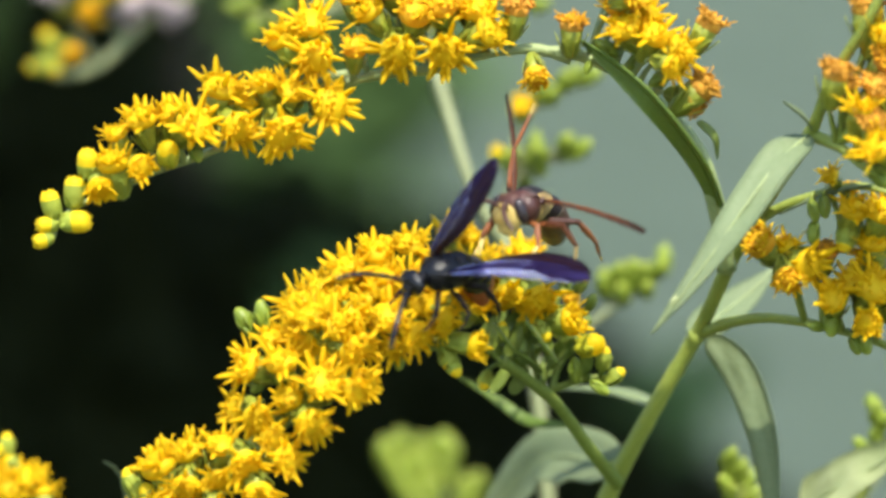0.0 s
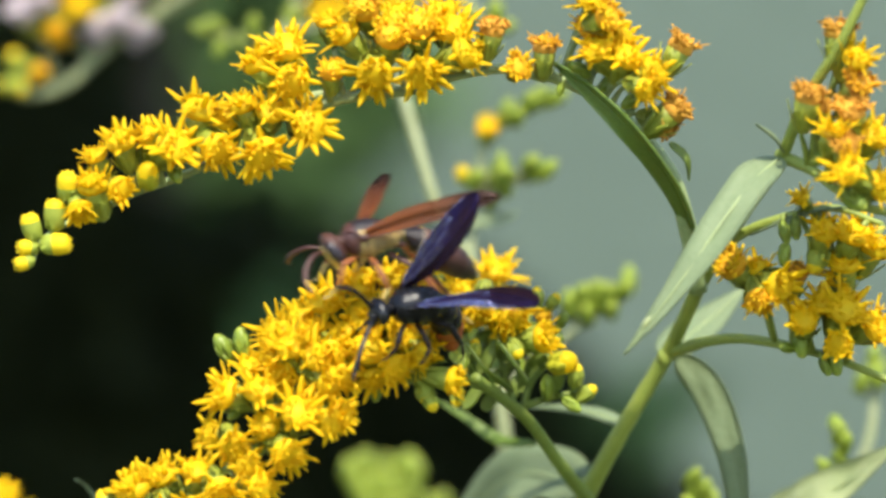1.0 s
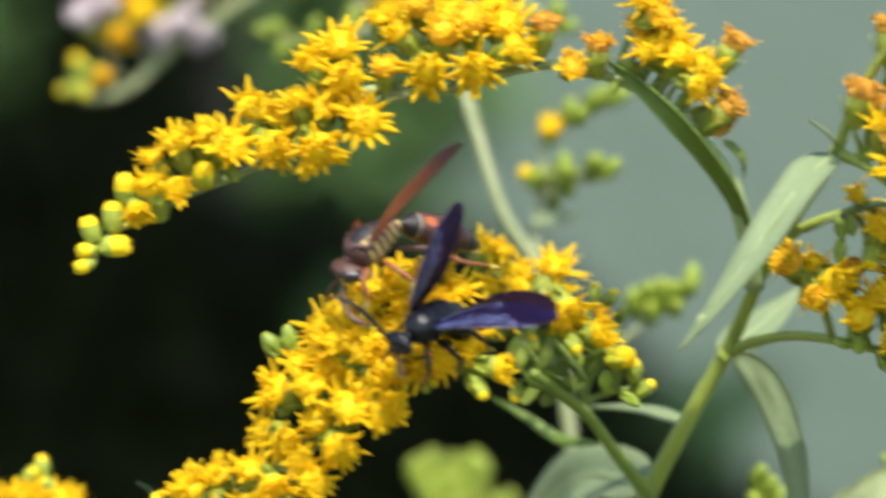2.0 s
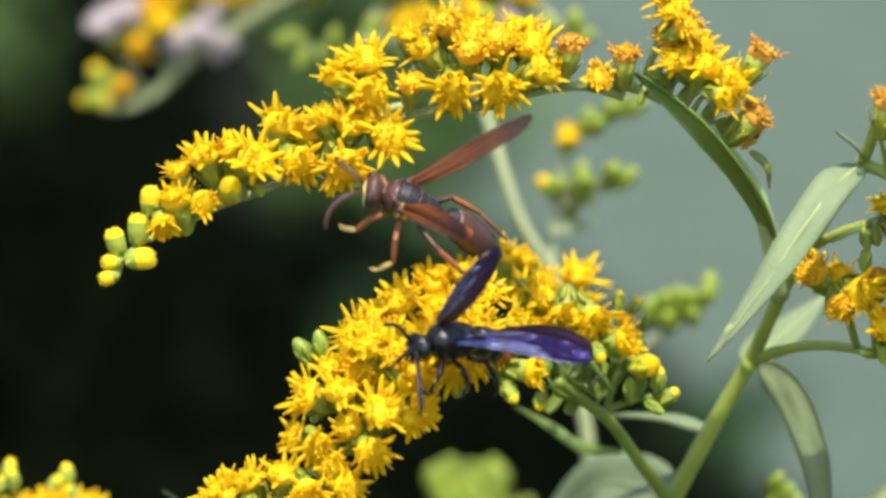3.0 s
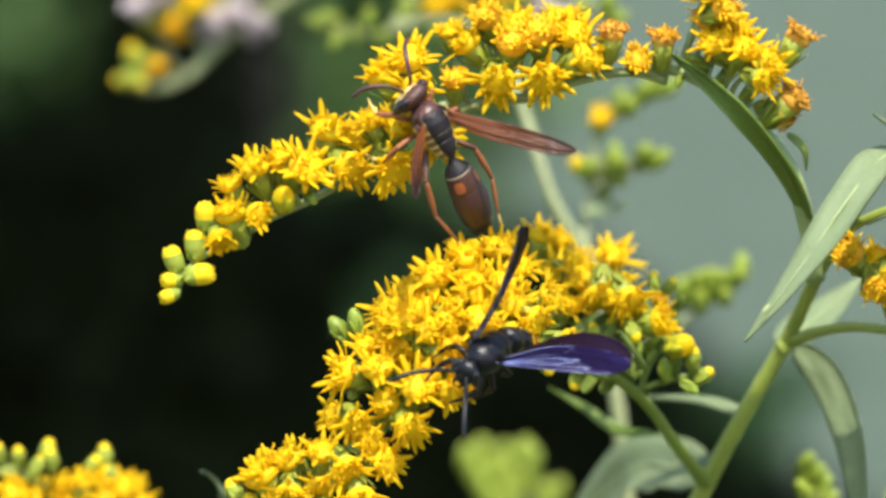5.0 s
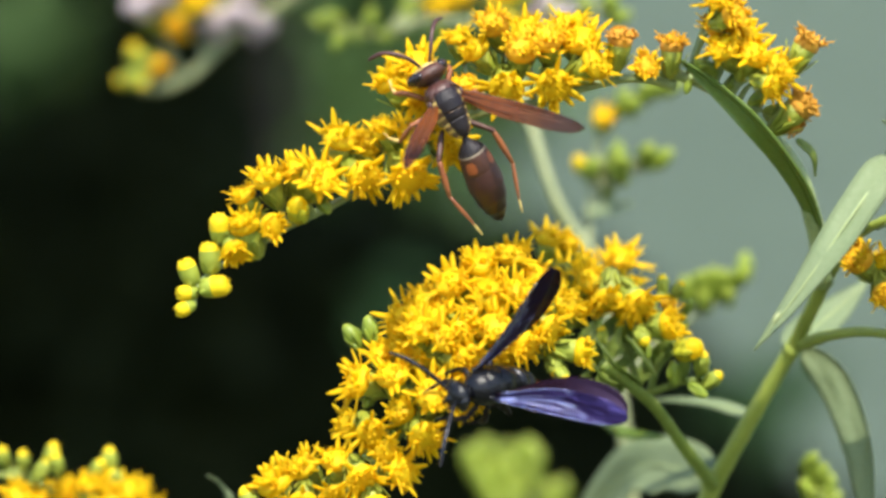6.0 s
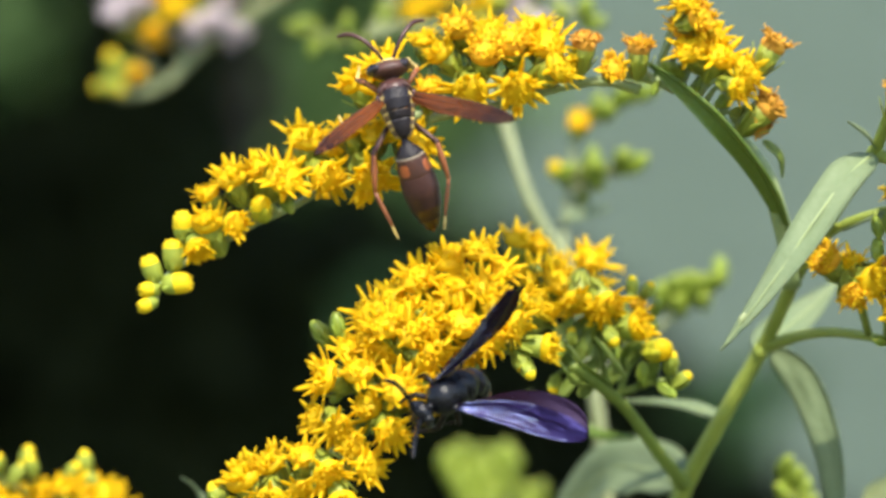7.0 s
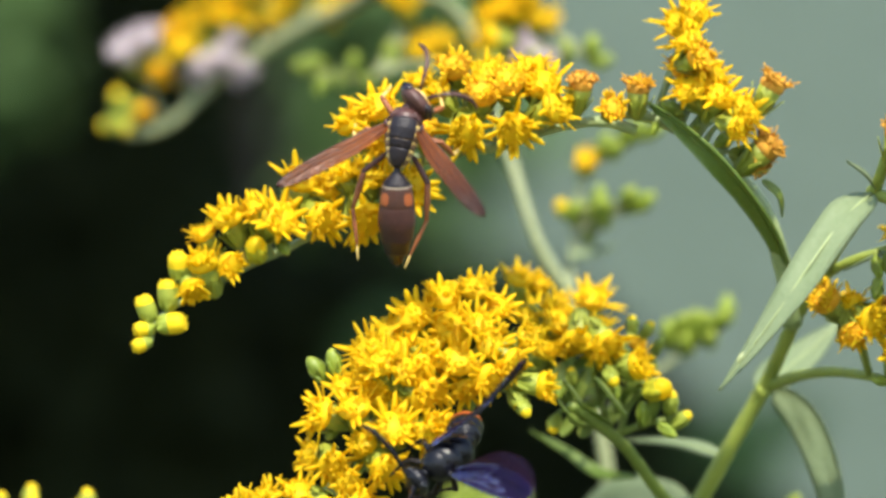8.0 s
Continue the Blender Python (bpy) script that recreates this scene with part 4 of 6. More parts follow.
    low_bud = [(0.0097, -0.0249, 0.9843, 0.21, -0.75, -0.63, 1.08), (0.0090, -0.0241, 0.9858, 0.41, -0.50, -0.76, 1.35), (-0.0226, -0.0254, 0.9690, -0.40, -0.30, 0.86, 1.44), (-0.0207, -0.0251, 0.9678, -0.43, -0.50, 0.75, 1.35), (-0.0244, -0.0252, 0.9638, -0.86, -0.40, 0.31, 1.48)]
    low = branch("drooping_spray", top, [(0.0136, -0.0220, 0.9857), (0.0100, -0.0220, 0.9855), (0.0064, -0.0220, 0.9859), (0.0028, -0.0220, 0.9863), (-0.0005, -0.0220, 0.9861), (-0.0035, -0.0220, 0.9846), (-0.0059, -0.0220, 0.9819), (-0.0076, -0.0220, 0.9786), (-0.0106, -0.0220, 0.9755), (-0.0142, -0.0220, 0.9731), (-0.0184, -0.0220, 0.9709), (-0.0231, -0.0220, 0.9685), (-0.0282, -0.0220, 0.9648)],
                 [0.0007, 0.0007, 0.0006, 0.0005, 0.0004, 0.0002], (0.0144, -0.0220, 0.9858), [
        ("fresh", low_fresh),
        ("fresh", low_fresh_more),
        ("fresh", low_fresh_next),
        ("fresh", low_fresh_last),
        ("green_bud", low_green_bud),
        ("opening", low_opening),
        ("fresh", [(-0.0070, -0.0259, 0.9871, -0.66, -0.70, 0.26, 0.93)]),
        ("bud", low_bud)], n=70, label="drooping spray crowded with bright yellow heads")
    return top, arch, tip, low, tugged, foot_spray


# ---- the plants further back ----
def goldenrod_behind():
    foot = (0.03, 0.08, 0.0)
    top = thing("goldenrod_plant", foot, "paler goldenrod behind with a leaning stem and fading heads", "wild flower", "goldenrods")
    bm = bmesh.new()
    tube(bm, [foot, (0.026, 0.07, 0.6), (0.021, 0.06, 0.9), (0.0206, 0.0580, 0.9706), (0.0193, 0.0580, 0.9804), (0.0155, 0.0580, 0.9966), (0.0123, 0.0580, 1.0015), (0.0085, 0.0600, 1.0120), (0.0068, 0.0620, 1.0177), (0.0047, 0.0700, 1.0258), (0.0004, 0.0850, 1.0338), (-0.0045, 0.0960, 1.0365)],
         [0.0012, 0.0011, 0.00090, 0.0008, 0.00070, 0.0007, 0.0006, 0.0005], n=110, wobble=0.08)
    part("main_stem", bm, STEM_PALE, top, "pale green leaning stem", foot)
    leaf(top, [(0.0068, 0.0620, 1.0174), (0.0082, 0.0640, 1.0135), (0.0086, 0.0660, 1.0100)], 0.0035, (-0.5, -0.7, 0.2), label="narrow green leaf")
    branch_faded = [(-0.0448, 0.1161, 1.0292, -0.30, -0.50, 0.81, 1.28), (-0.0422, 0.1161, 1.0309, -0.15, -0.50, 0.85, 1.22), (-0.0352, 0.1161, 1.0278, -0.43, -0.50, -0.75, 1.22), (-0.0324, 0.1161, 1.0288, -0.15, -0.50, -0.85, 1.28), (-0.0297, 0.1161, 1.0274, 0.66, -0.50, -0.56, 1.06), (-0.0312, 0.1160, 1.0310, 0.43, -0.50, 0.75, 0.96)]
    branch_fresh = [(-0.0375, 0.1141, 1.0301, -0.40, -0.60, 0.69, 1.28), (-0.0358, 0.1161, 1.0338, -0.30, -0.50, 0.81, 1.28), (-0.0322, 0.1161, 1.0350, -0.08, -0.50, 0.86, 1.28), (-0.0291, 0.1161, 1.0342, 0.15, -0.50, 0.85, 1.12), (-0.0252, 0.1161, 1.0343, 0.43, -0.50, -0.75, 1.06), (-0.0234, 0.1161, 1.0362, 0.15, -0.50, 0.85, 1.06), (-0.0339, 0.1161, 1.0382, -0.15, -0.50, 0.85, 1.35), (-0.0277, 0.1161, 1.0382, 0.00, -0.50, 0.87, 1.35), (-0.0219, 0.1161, 1.0389, 0.00, -0.50, 0.87, 1.35), (-0.0176, 0.1161, 1.0356, 0.15, -0.50, -0.85, 1.06), (-0.0151, 0.1161, 1.0375, 0.15, -0.50, 0.85, 1.12)]
    branch_aged = [(-0.0404, 0.1161, 1.0270, -0.27, -0.60, -0.75, 1.03), (-0.0389, 0.1160, 1.0325, -0.56, -0.50, 0.66, 0.96), (-0.0432, 0.1160, 1.0215, 0.66, -0.50, -0.56, 0.71)]
    branch_bud = [(-0.0457, 0.1168, 1.0206, -0.17, -0.30, 0.94, 1.50), (-0.0458, 0.1167, 1.0198, -0.94, -0.30, -0.17, 1.30), (-0.0463, 0.1171, 1.0208, 0.43, -0.50, -0.75, 1.30)]
    branch("flower_branch", top, [(-0.0058, 0.0850, 1.0394), (-0.0107, 0.0980, 1.0368), (-0.0157, 0.1080, 1.0347), (-0.0205, 0.1130, 1.0330), (-0.0253, 0.1160, 1.0306), (-0.0293, 0.1170, 1.0280), (-0.0328, 0.1180, 1.0259), (-0.0359, 0.1180, 1.0231), (-0.0390, 0.1180, 1.0200), (-0.0429, 0.1180, 1.0185), (-0.0460, 0.1180, 1.0184)], [0.0011, 0.0009, 0.0006], (-0.0108, 0.1000, 1.0353), [
        ("faded", branch_faded),
        ("fresh", branch_fresh),
        ("aged", branch_aged),
        ("bud", branch_bud)], STEM_PALE, label="blurred arching spray of yellow and whitish heads")
    branch("flower_branch", top, [(0.0030, 0.0660, 1.0254), (-0.0003, 0.0700, 1.0257), (-0.0041, 0.0750, 1.0261), (-0.0079, 0.0820, 1.0254), (-0.0118, 0.0880, 1.0248), (-0.0156, 0.0900, 1.0250), (-0.0190, 0.0900, 1.0262)], [0.0007, 0.0003], (0.0047, 0.0700, 1.0258), [
        ("green_bud", [(-0.0175, 0.0865, 1.0260, -0.94, -0.30, 0.17, 1.42), (-0.0162, 0.0865, 1.0263, -0.83, -0.30, 0.48, 1.30), (-0.0164, 0.0865, 1.0254, -0.33, -0.30, -0.90, 1.30), (-0.0129, 0.0865, 1.0251, -0.08, -0.30, 0.95, 1.42), (-0.0093, 0.0864, 1.0252, -0.90, -0.30, -0.33, 1.18), (-0.0091, 0.0865, 1.0273, 0.17, -0.30, -0.94, 1.30), (-0.0053, 0.0866, 1.0275, 0.33, -0.30, -0.90, 1.48), (-0.0147, 0.0864, 1.0259, 0.00, -0.30, -0.95, 1.00)]),
        ("pale_bud", [(-0.0079, 0.0866, 1.0260, -0.08, -0.30, 0.95, 1.48)]),
        ("fresh", [(-0.0034, 0.0861, 1.0285, -0.43, -0.50, 0.75, 1.07), (-0.0011, 0.0860, 1.0294, 0.43, -0.50, 0.75, 0.86), (-0.0058, 0.0860, 1.0341, -0.15, -0.50, 0.85, 0.98), (-0.0073, 0.0860, 1.0357, -0.15, -0.50, 0.85, 0.98)])], STEM_PALE, label="thin spray of buds and heads")
    branch("flower_branch", top, [(0.0047, 0.0700, 1.0258), (0.0076, 0.0680, 1.0290), (0.0110, 0.0660, 1.0318)], [0.0007, 0.0004], (0.0047, 0.0700, 1.0258), [
        ("fresh", [(0.0080, 0.0641, 1.0329, -0.30, -0.50, 0.81, 1.36), (0.0115, 0.0641, 1.0315, 0.66, -0.50, 0.56, 1.18), (0.0053, 0.0621, 1.0289, -0.87, -0.50, 0.00, 1.24), (0.0098, 0.0641, 1.0348, 0.00, -0.50, 0.87, 1.36), (0.0056, 0.0641, 1.0324, -0.66, -0.50, 0.56, 1.04), (0.0048, 0.0641, 1.0366, -0.15, -0.50, 0.85, 1.33), (0.0052, 0.0601, 1.0252, 0.00, -0.60, -0.80, 1.04)]),
        ("faded", [(0.0102, 0.0641, 1.0275, -0.75, -0.50, 0.43, 1.18), (0.0120, 0.0620, 1.0263, 0.81, -0.50, -0.30, 0.98), (0.0088, 0.0640, 1.0268, -0.81, -0.50, -0.30, 0.74)]),
        ("pale_bud", [(0.0149, 0.0645, 1.0256, -0.08, -0.30, 0.95, 1.26), (0.0182, 0.0645, 1.0263, 0.17, -0.30, 0.94, 1.26), (0.0180, 0.0645, 1.0255, 0.90, -0.30, 0.33, 1.21)])], STEM_PALE, label="upper spray of yellow and whitish heads")
    branch("flower_branch", top, [(0.0158, 0.0580, 0.9945), (0.0156, 0.0620, 1.0008), (0.0163, 0.0630, 1.0071), (0.0174, 0.0630, 1.0121), (0.0209, 0.0630, 1.0146), (0.0252, 0.0630, 1.0177)], [0.0005, 0.0003], (0.0158, 0.0580, 0.9945), [
        ("opening", [(0.0174, 0.0620, 1.0134)], (0.1, -0.4, 0.9), 0.95),
        ("plump", [(0.0148, 0.0620, 1.0064)], (0, -0.3, 0.95), 0.95),
        ("green_bud", [(0.0206, 0.0630, 1.0138), (0.0220, 0.0630, 1.0151), (0.0230, 0.0630, 1.0155), (0.0241, 0.0640, 1.0164), (0.0194, 0.0630, 1.0135), (0.0194, 0.0600, 1.0067), (0.0205, 0.0600, 1.0071), (0.0226, 0.0600, 1.0067), (0.0233, 0.0600, 1.0071), (0.0201, 0.0600, 1.0049), (0.0187, 0.0610, 1.0057), (0.0152, 0.0620, 1.0057), (0.0222, 0.0600, 1.0078), (0.0178, 0.0640, 1.0029)], (0.2, -0.5, 0.8), 1.55)], STEM_PALE, label="slender sprig of green buds")
    branch("flower_branch", top, [(0.0197, 0.0580, 0.9804), (0.0243, 0.0600, 0.9853), (0.0293, 0.0600, 0.9892), (0.0349, 0.0600, 0.9927)], [0.0006, 0.0003], (0.0197, 0.0580, 0.9804), [
        ("green_bud", [(0.0282, 0.0600, 0.9899), (0.0286, 0.0600, 0.9916), (0.0303, 0.0600, 0.9892), (0.0310, 0.0600, 0.9906), (0.0321, 0.0600, 0.9909), (0.0331, 0.0600, 0.9916), (0.0338, 0.0600, 0.9927), (0.0328, 0.0600, 0.9902), (0.0349, 0.0600, 0.9927), (0.0317, 0.0600, 0.9920)], (0.2, -0.5, 0.8), 1.6)], STEM_PALE, label="short sprig of green buds")
    leaf(top, [(0.0152, 0.0600, 1.0015), (0.0188, 0.0620, 1.0022), (0.0212, 0.0620, 1.0029)], 0.0016, (0, -0.7, 0.7), label="small leaf")


def goldenrod_bud_plant():
    foot = (0.0, 0.13, 0.0)
    top = thing("goldenrod_plant", foot, "young goldenrod behind, in pale green bud", "wild flower", "goldenrods")
    bm = bmesh.new()
    tube(bm, [foot, (0.004, 0.125, 0.6), (0.0049, 0.1200, 0.9539), (0.0049, 0.1200, 0.9632), (0.0045, 0.1200, 0.9655)], [0.0016, 0.0013, 0.001], n=40)
    part("main_stem", bm, STEM_PALE, top, "pale green stem", foot)
    branch_pale_bud = [(-0.0001, 0.1187, 0.9658, 0.00, -0.30, 0.95, 1.67), (0.0023, 0.1187, 0.9665, 0.00, -0.30, 0.95, 1.67), (0.0046, 0.1187, 0.9663, 0.00, -0.30, 0.95, 1.67), (0.0068, 0.1187, 0.9667, 0.00, -0.30, 0.95, 1.67), (0.0086, 0.1187, 0.9657, 0.00, -0.30, 0.95, 1.67), (0.0010, 0.1187, 0.9635, 0.00, -0.30, 0.95, 1.67), (0.0034, 0.1187, 0.9638, 0.00, -0.30, 0.95, 1.67), (0.0059, 0.1187, 0.9637, 0.00, -0.30, 0.95, 1.67), (0.0079, 0.1187, 0.9631, 0.00, -0.30, 0.95, 1.67), (0.0025, 0.1187, 0.9612, 0.00, -0.30, 0.95, 1.67), (0.0048, 0.1187, 0.9612, 0.00, -0.30, 0.95, 1.67), (0.0067, 0.1187, 0.9608, 0.00, -0.30, 0.95, 1.67)]
    branch_pale_bud_more = [(0.0040, 0.1187, 0.9587, 0.00, -0.30, 0.95, 1.67), (0.0060, 0.1187, 0.9584, 0.00, -0.30, 0.95, 1.67), (0.0100, 0.1246, 0.9606, 0.17, -0.30, 0.94, 1.57), (0.0119, 0.1246, 0.9611, 0.17, -0.30, 0.94, 1.57), (0.0092, 0.1246, 0.9590, 0.17, -0.30, 0.94, 1.57), (0.0110, 0.1246, 0.9587, 0.17, -0.30, 0.94, 1.57)]
    branch("flower_branch", top, [(0.0049, 0.1200, 0.9617), (0.0046, 0.1200, 0.9648), (0.0042, 0.1200, 0.9659)], [0.0012, 0.0008], (0.0049, 0.1200, 0.9617), [
        ("pale_bud", branch_pale_bud),
        ("pale_bud", branch_pale_bud_more)], STEM_PALE, label="blunt cluster of pale green buds")


def goldenrod_low():
    foot = (-0.06, 0.03, 0.0)
    top = thing("goldenrod_plant", foot, "low goldenrod with a tip of buds and yellow heads", "wild flower", "goldenrods")
    bm = bmesh.new()
    tube(bm, [foot, (-0.055, 0.026, 0.6), (-0.0387, 0.0220, 0.9501), (-0.0412, 0.0200, 0.9629), (-0.0459, 0.0200, 0.9675), (-0.0505, 0.0200, 0.9701), (-0.0545, 0.0200, 0.9708)], [0.0015, 0.0012, 0.0008, 0.0004], n=50)
    part("main_stem", bm, STEM, top, "green stem", foot)
    branch("flower_branch", top, [(-0.0386, 0.0200, 0.9629), (-0.0426, 0.0200, 0.9665), (-0.0466, 0.0200, 0.9688), (-0.0505, 0.0200, 0.9701)], [0.0008, 0.0004], (-0.0386, 0.0200, 0.9629), [
        ("bud", [(-0.0511, 0.0180, 0.9712), (-0.0482, 0.0180, 0.9718), (-0.0467, 0.0140, 0.9710), (-0.0496, 0.0160, 0.9702), (-0.0432, 0.0180, 0.9705), (-0.0410, 0.0180, 0.9712), (-0.0535, 0.0200, 0.9715), (-0.0389, 0.0170, 0.9695)], (0, -0.3, 0.9), 1.1),
        ("fresh", [(-0.0463, 0.0170, 0.9689), (-0.0435, 0.0160, 0.9696), (-0.0420, 0.0170, 0.9698), (-0.0389, 0.0160, 0.9691), (-0.0378, 0.0180, 0.9691), (-0.0492, 0.0170, 0.9678), (-0.0449, 0.0160, 0.9671), (-0.0405, 0.0150, 0.9678), (-0.0366, 0.0160, 0.9671), (-0.0516, 0.0170, 0.9683), (-0.0475, 0.0160, 0.9661)], (0, -0.6, 0.8), 0.95)], label="spray tip of buds and yellow heads")
    leaf(top, [(-0.0264, 0.0100, 0.9655), (-0.0267, 0.0080, 0.9689), (-0.0278, 0.0060, 0.9709), (-0.0289, 0.0040, 0.9718)], 0.0012, (-0.2, -0.6, 0.7), label="thin green leaf tip", rib=0)
    return top


def goldenrod_right():
    foot = (0.075, 0.04, 0.0)
    top = thing("goldenrod_plant", foot, "small goldenrod shoot with green buds", "wild flower", "goldenrods")
    bm = bmesh.new()
    tube(bm, [foot, (0.055, 0.04, 0.7), (0.0434, 0.0360, 0.9588), (0.0427, 0.0360, 0.9654), (0.0420, 0.0360, 0.9701)], [0.0012, 0.0009, 0.0004], n=30)
    part("main_stem", bm, STEM, top, "thin green stem", foot)
    branch("flower_branch", top, [(0.0513, 0.0340, 0.9590), (0.0564, 0.0320, 0.9658), (0.0588, 0.0300, 0.9712), (0.0591, 0.0300, 0.9778)], [0.0006, 0.0004], (0.0513, 0.0340, 0.9590), [
        ("green_bud", [(0.0589, 0.0300, 0.9775), (0.0584, 0.0300, 0.9762), (0.0594, 0.0300, 0.9752), (0.0583, 0.0300, 0.9742), (0.0593, 0.0300, 0.9729), (0.0585, 0.0300, 0.9725)], (0, -0.4, 0.9), 1.25),
        ("green_bud", [(0.0413, 0.0360, 0.9704), (0.0416, 0.0360, 0.9691), (0.0433, 0.0360, 0.9686), (0.0427, 0.0360, 0.9674), (0.0440, 0.0360, 0.9674), (0.0420, 0.0360, 0.9664), (0.0437, 0.0360, 0.9658)], (0, -0.4, 0.9), 1.35)], label="slender shoots of green buds")
    branch("flower_branch", top, [(0.0586, 0.0600, 0.9643), (0.0647, 0.0600, 0.9741), (0.0662, 0.0620, 0.9852)], [0.0008, 0.0005], (0.0586, 0.0600, 0.9643), [
        ("green_bud", [(0.0646, 0.0600, 0.9825), (0.0667, 0.0600, 0.9818), (0.0636, 0.0600, 0.9811), (0.0653, 0.0600, 0.9839)], (0, -0.4, 0.9), 1.5)], STEM_PALE, label="pale stalk with buds")


PLANT, ARCH, TIP, LOW, TUGGED, FOOT = goldenrod()
goldenrod_behind()
goldenrod_bud_plant()
LOW_PLANT = goldenrod_low()
goldenrod_right()


# ---- the wasps: x ahead, y to their left, z up, in mm about the thorax ----
def mm(points):
    return [tuple(c * 0.001 for c in p) for p in points]


def wasp_part(name, parent, materials, shape, label=""):
    bm = bmesh.new()
    shape(bm)
    bmesh.ops.scale(bm, vec=(0.001, 0.001, 0.001), verts=bm.verts)
    bm.normal_update()
    me = bpy.data.meshes.new(name)
    bm.to_mesh(me)
    bm.free()
    for m in materials if isinstance(materials, (list, tuple)) else [materials]:
        me.materials.append(m)
    ob = new(name, me)
    ob.parent = parent
    return tagged(ob, label)


def limb(points, radii, cuts=(), slots=(0,)):
    """A jointed leg: a tapering piece from each joint to the next."""
    def shape(bm):
        for k, (a, b) in enumerate(zip(points, points[1:])):
            a, b = Vector(a), Vector(b)
            r0, r1 = radii[k], radii[k + 1]
            tube(bm, [a, a.lerp(b, 0.5), b], [r0 * 0.8, r0 * 1.05, r1 * 0.9], n=6, sides=8, slot=slots[min(k, len(slots) - 1)])
            ball(bm, b, (r1, r1, r1), slot=slots[min(k, len(slots) - 1)], u=8, v=6)
    return shape


def wing(parent, s, length, width, fold, veins, materials, root, label, blunt=0.62, thick=0.05, full=0.62, stub=0.16, hind=2.0):
    """A wing along x, its leading edge towards -y on the left side (s = 1), with a slight pleat; its veins are parts of it."""
    def edge(t):
        end = math.sqrt(max(0.0, 1 - (max(0, t - blunt) / (1 - blunt)) ** 2.4))
        grow = math.sin(math.pi / 2 * min(1.0, t / full)) ** 1.15
        lead = width * (0.10 + 0.05 * math.sin(math.pi * t)) - (1 - end) * width * 0.28
        return lead, lead - max(width * (stub + (0.96 - stub) * grow) * end, 0.04)

    def z(t, q):
        return fold * width * (0.05 * math.sin(q * 11 + t * 2) * (1 - t * 0.5) + 0.10 * math.sin(t * 3.1)) - 0.05 * width * t * t

    def spot(t, q, lift=0.0):
        a, b = edge(t)
        return Vector((t * length, -(a + (b - a) * q) * s, z(t, q) + lift))

    def blade(bm):
        n, m = 34, 14
        rows = []
        for i in range(n + 1):
            line = [spot(i / n, j / m) for j in range(m + 1)]
            rows.append(([bm.verts.new(p) for p in line], [bm.verts.new(p - Vector((0, 0, thick))) for p in line]))
        for p, q in zip(rows, rows[1:]):
            for j in range(m):
                for f in (bm.faces.new((p[0][j], q[0][j], q[0][j + 1], p[0][j + 1])), bm.faces.new((p[1][j], p[1][j + 1], q[1][j + 1], q[1][j]))):
                    f.smooth = True
                    f.material_index = 1 if j / m > hind else 0
            for j in (0, m):
                bm.faces.new((p[0][j], p[1][j], q[1][j], q[0][j]))
        for r in (rows[0], rows[-1]):
            for j in range(m):
                bm.faces.new((r[0][j], r[0][j + 1], r[1][j + 1], r[1][j]))
        bmesh.ops.recalc_face_normals(bm, faces=bm.faces)

    ob = wasp_part("wing", parent, [materials[0], materials[-1]], blade, label)
    for s0, s1, t0, t1, r in veins:
        line = [spot(t0 + (t1 - t0) * i / 8, s0 + (s1 - s0) * (i / 8) ** 1.3, 0.02) for i in range(9)]
        wasp_part("vein", ob, materials[1], lambda bm: tube(bm, line, [r, r * 0.5], n=16, sides=5))
    ob.location = root
    return ob


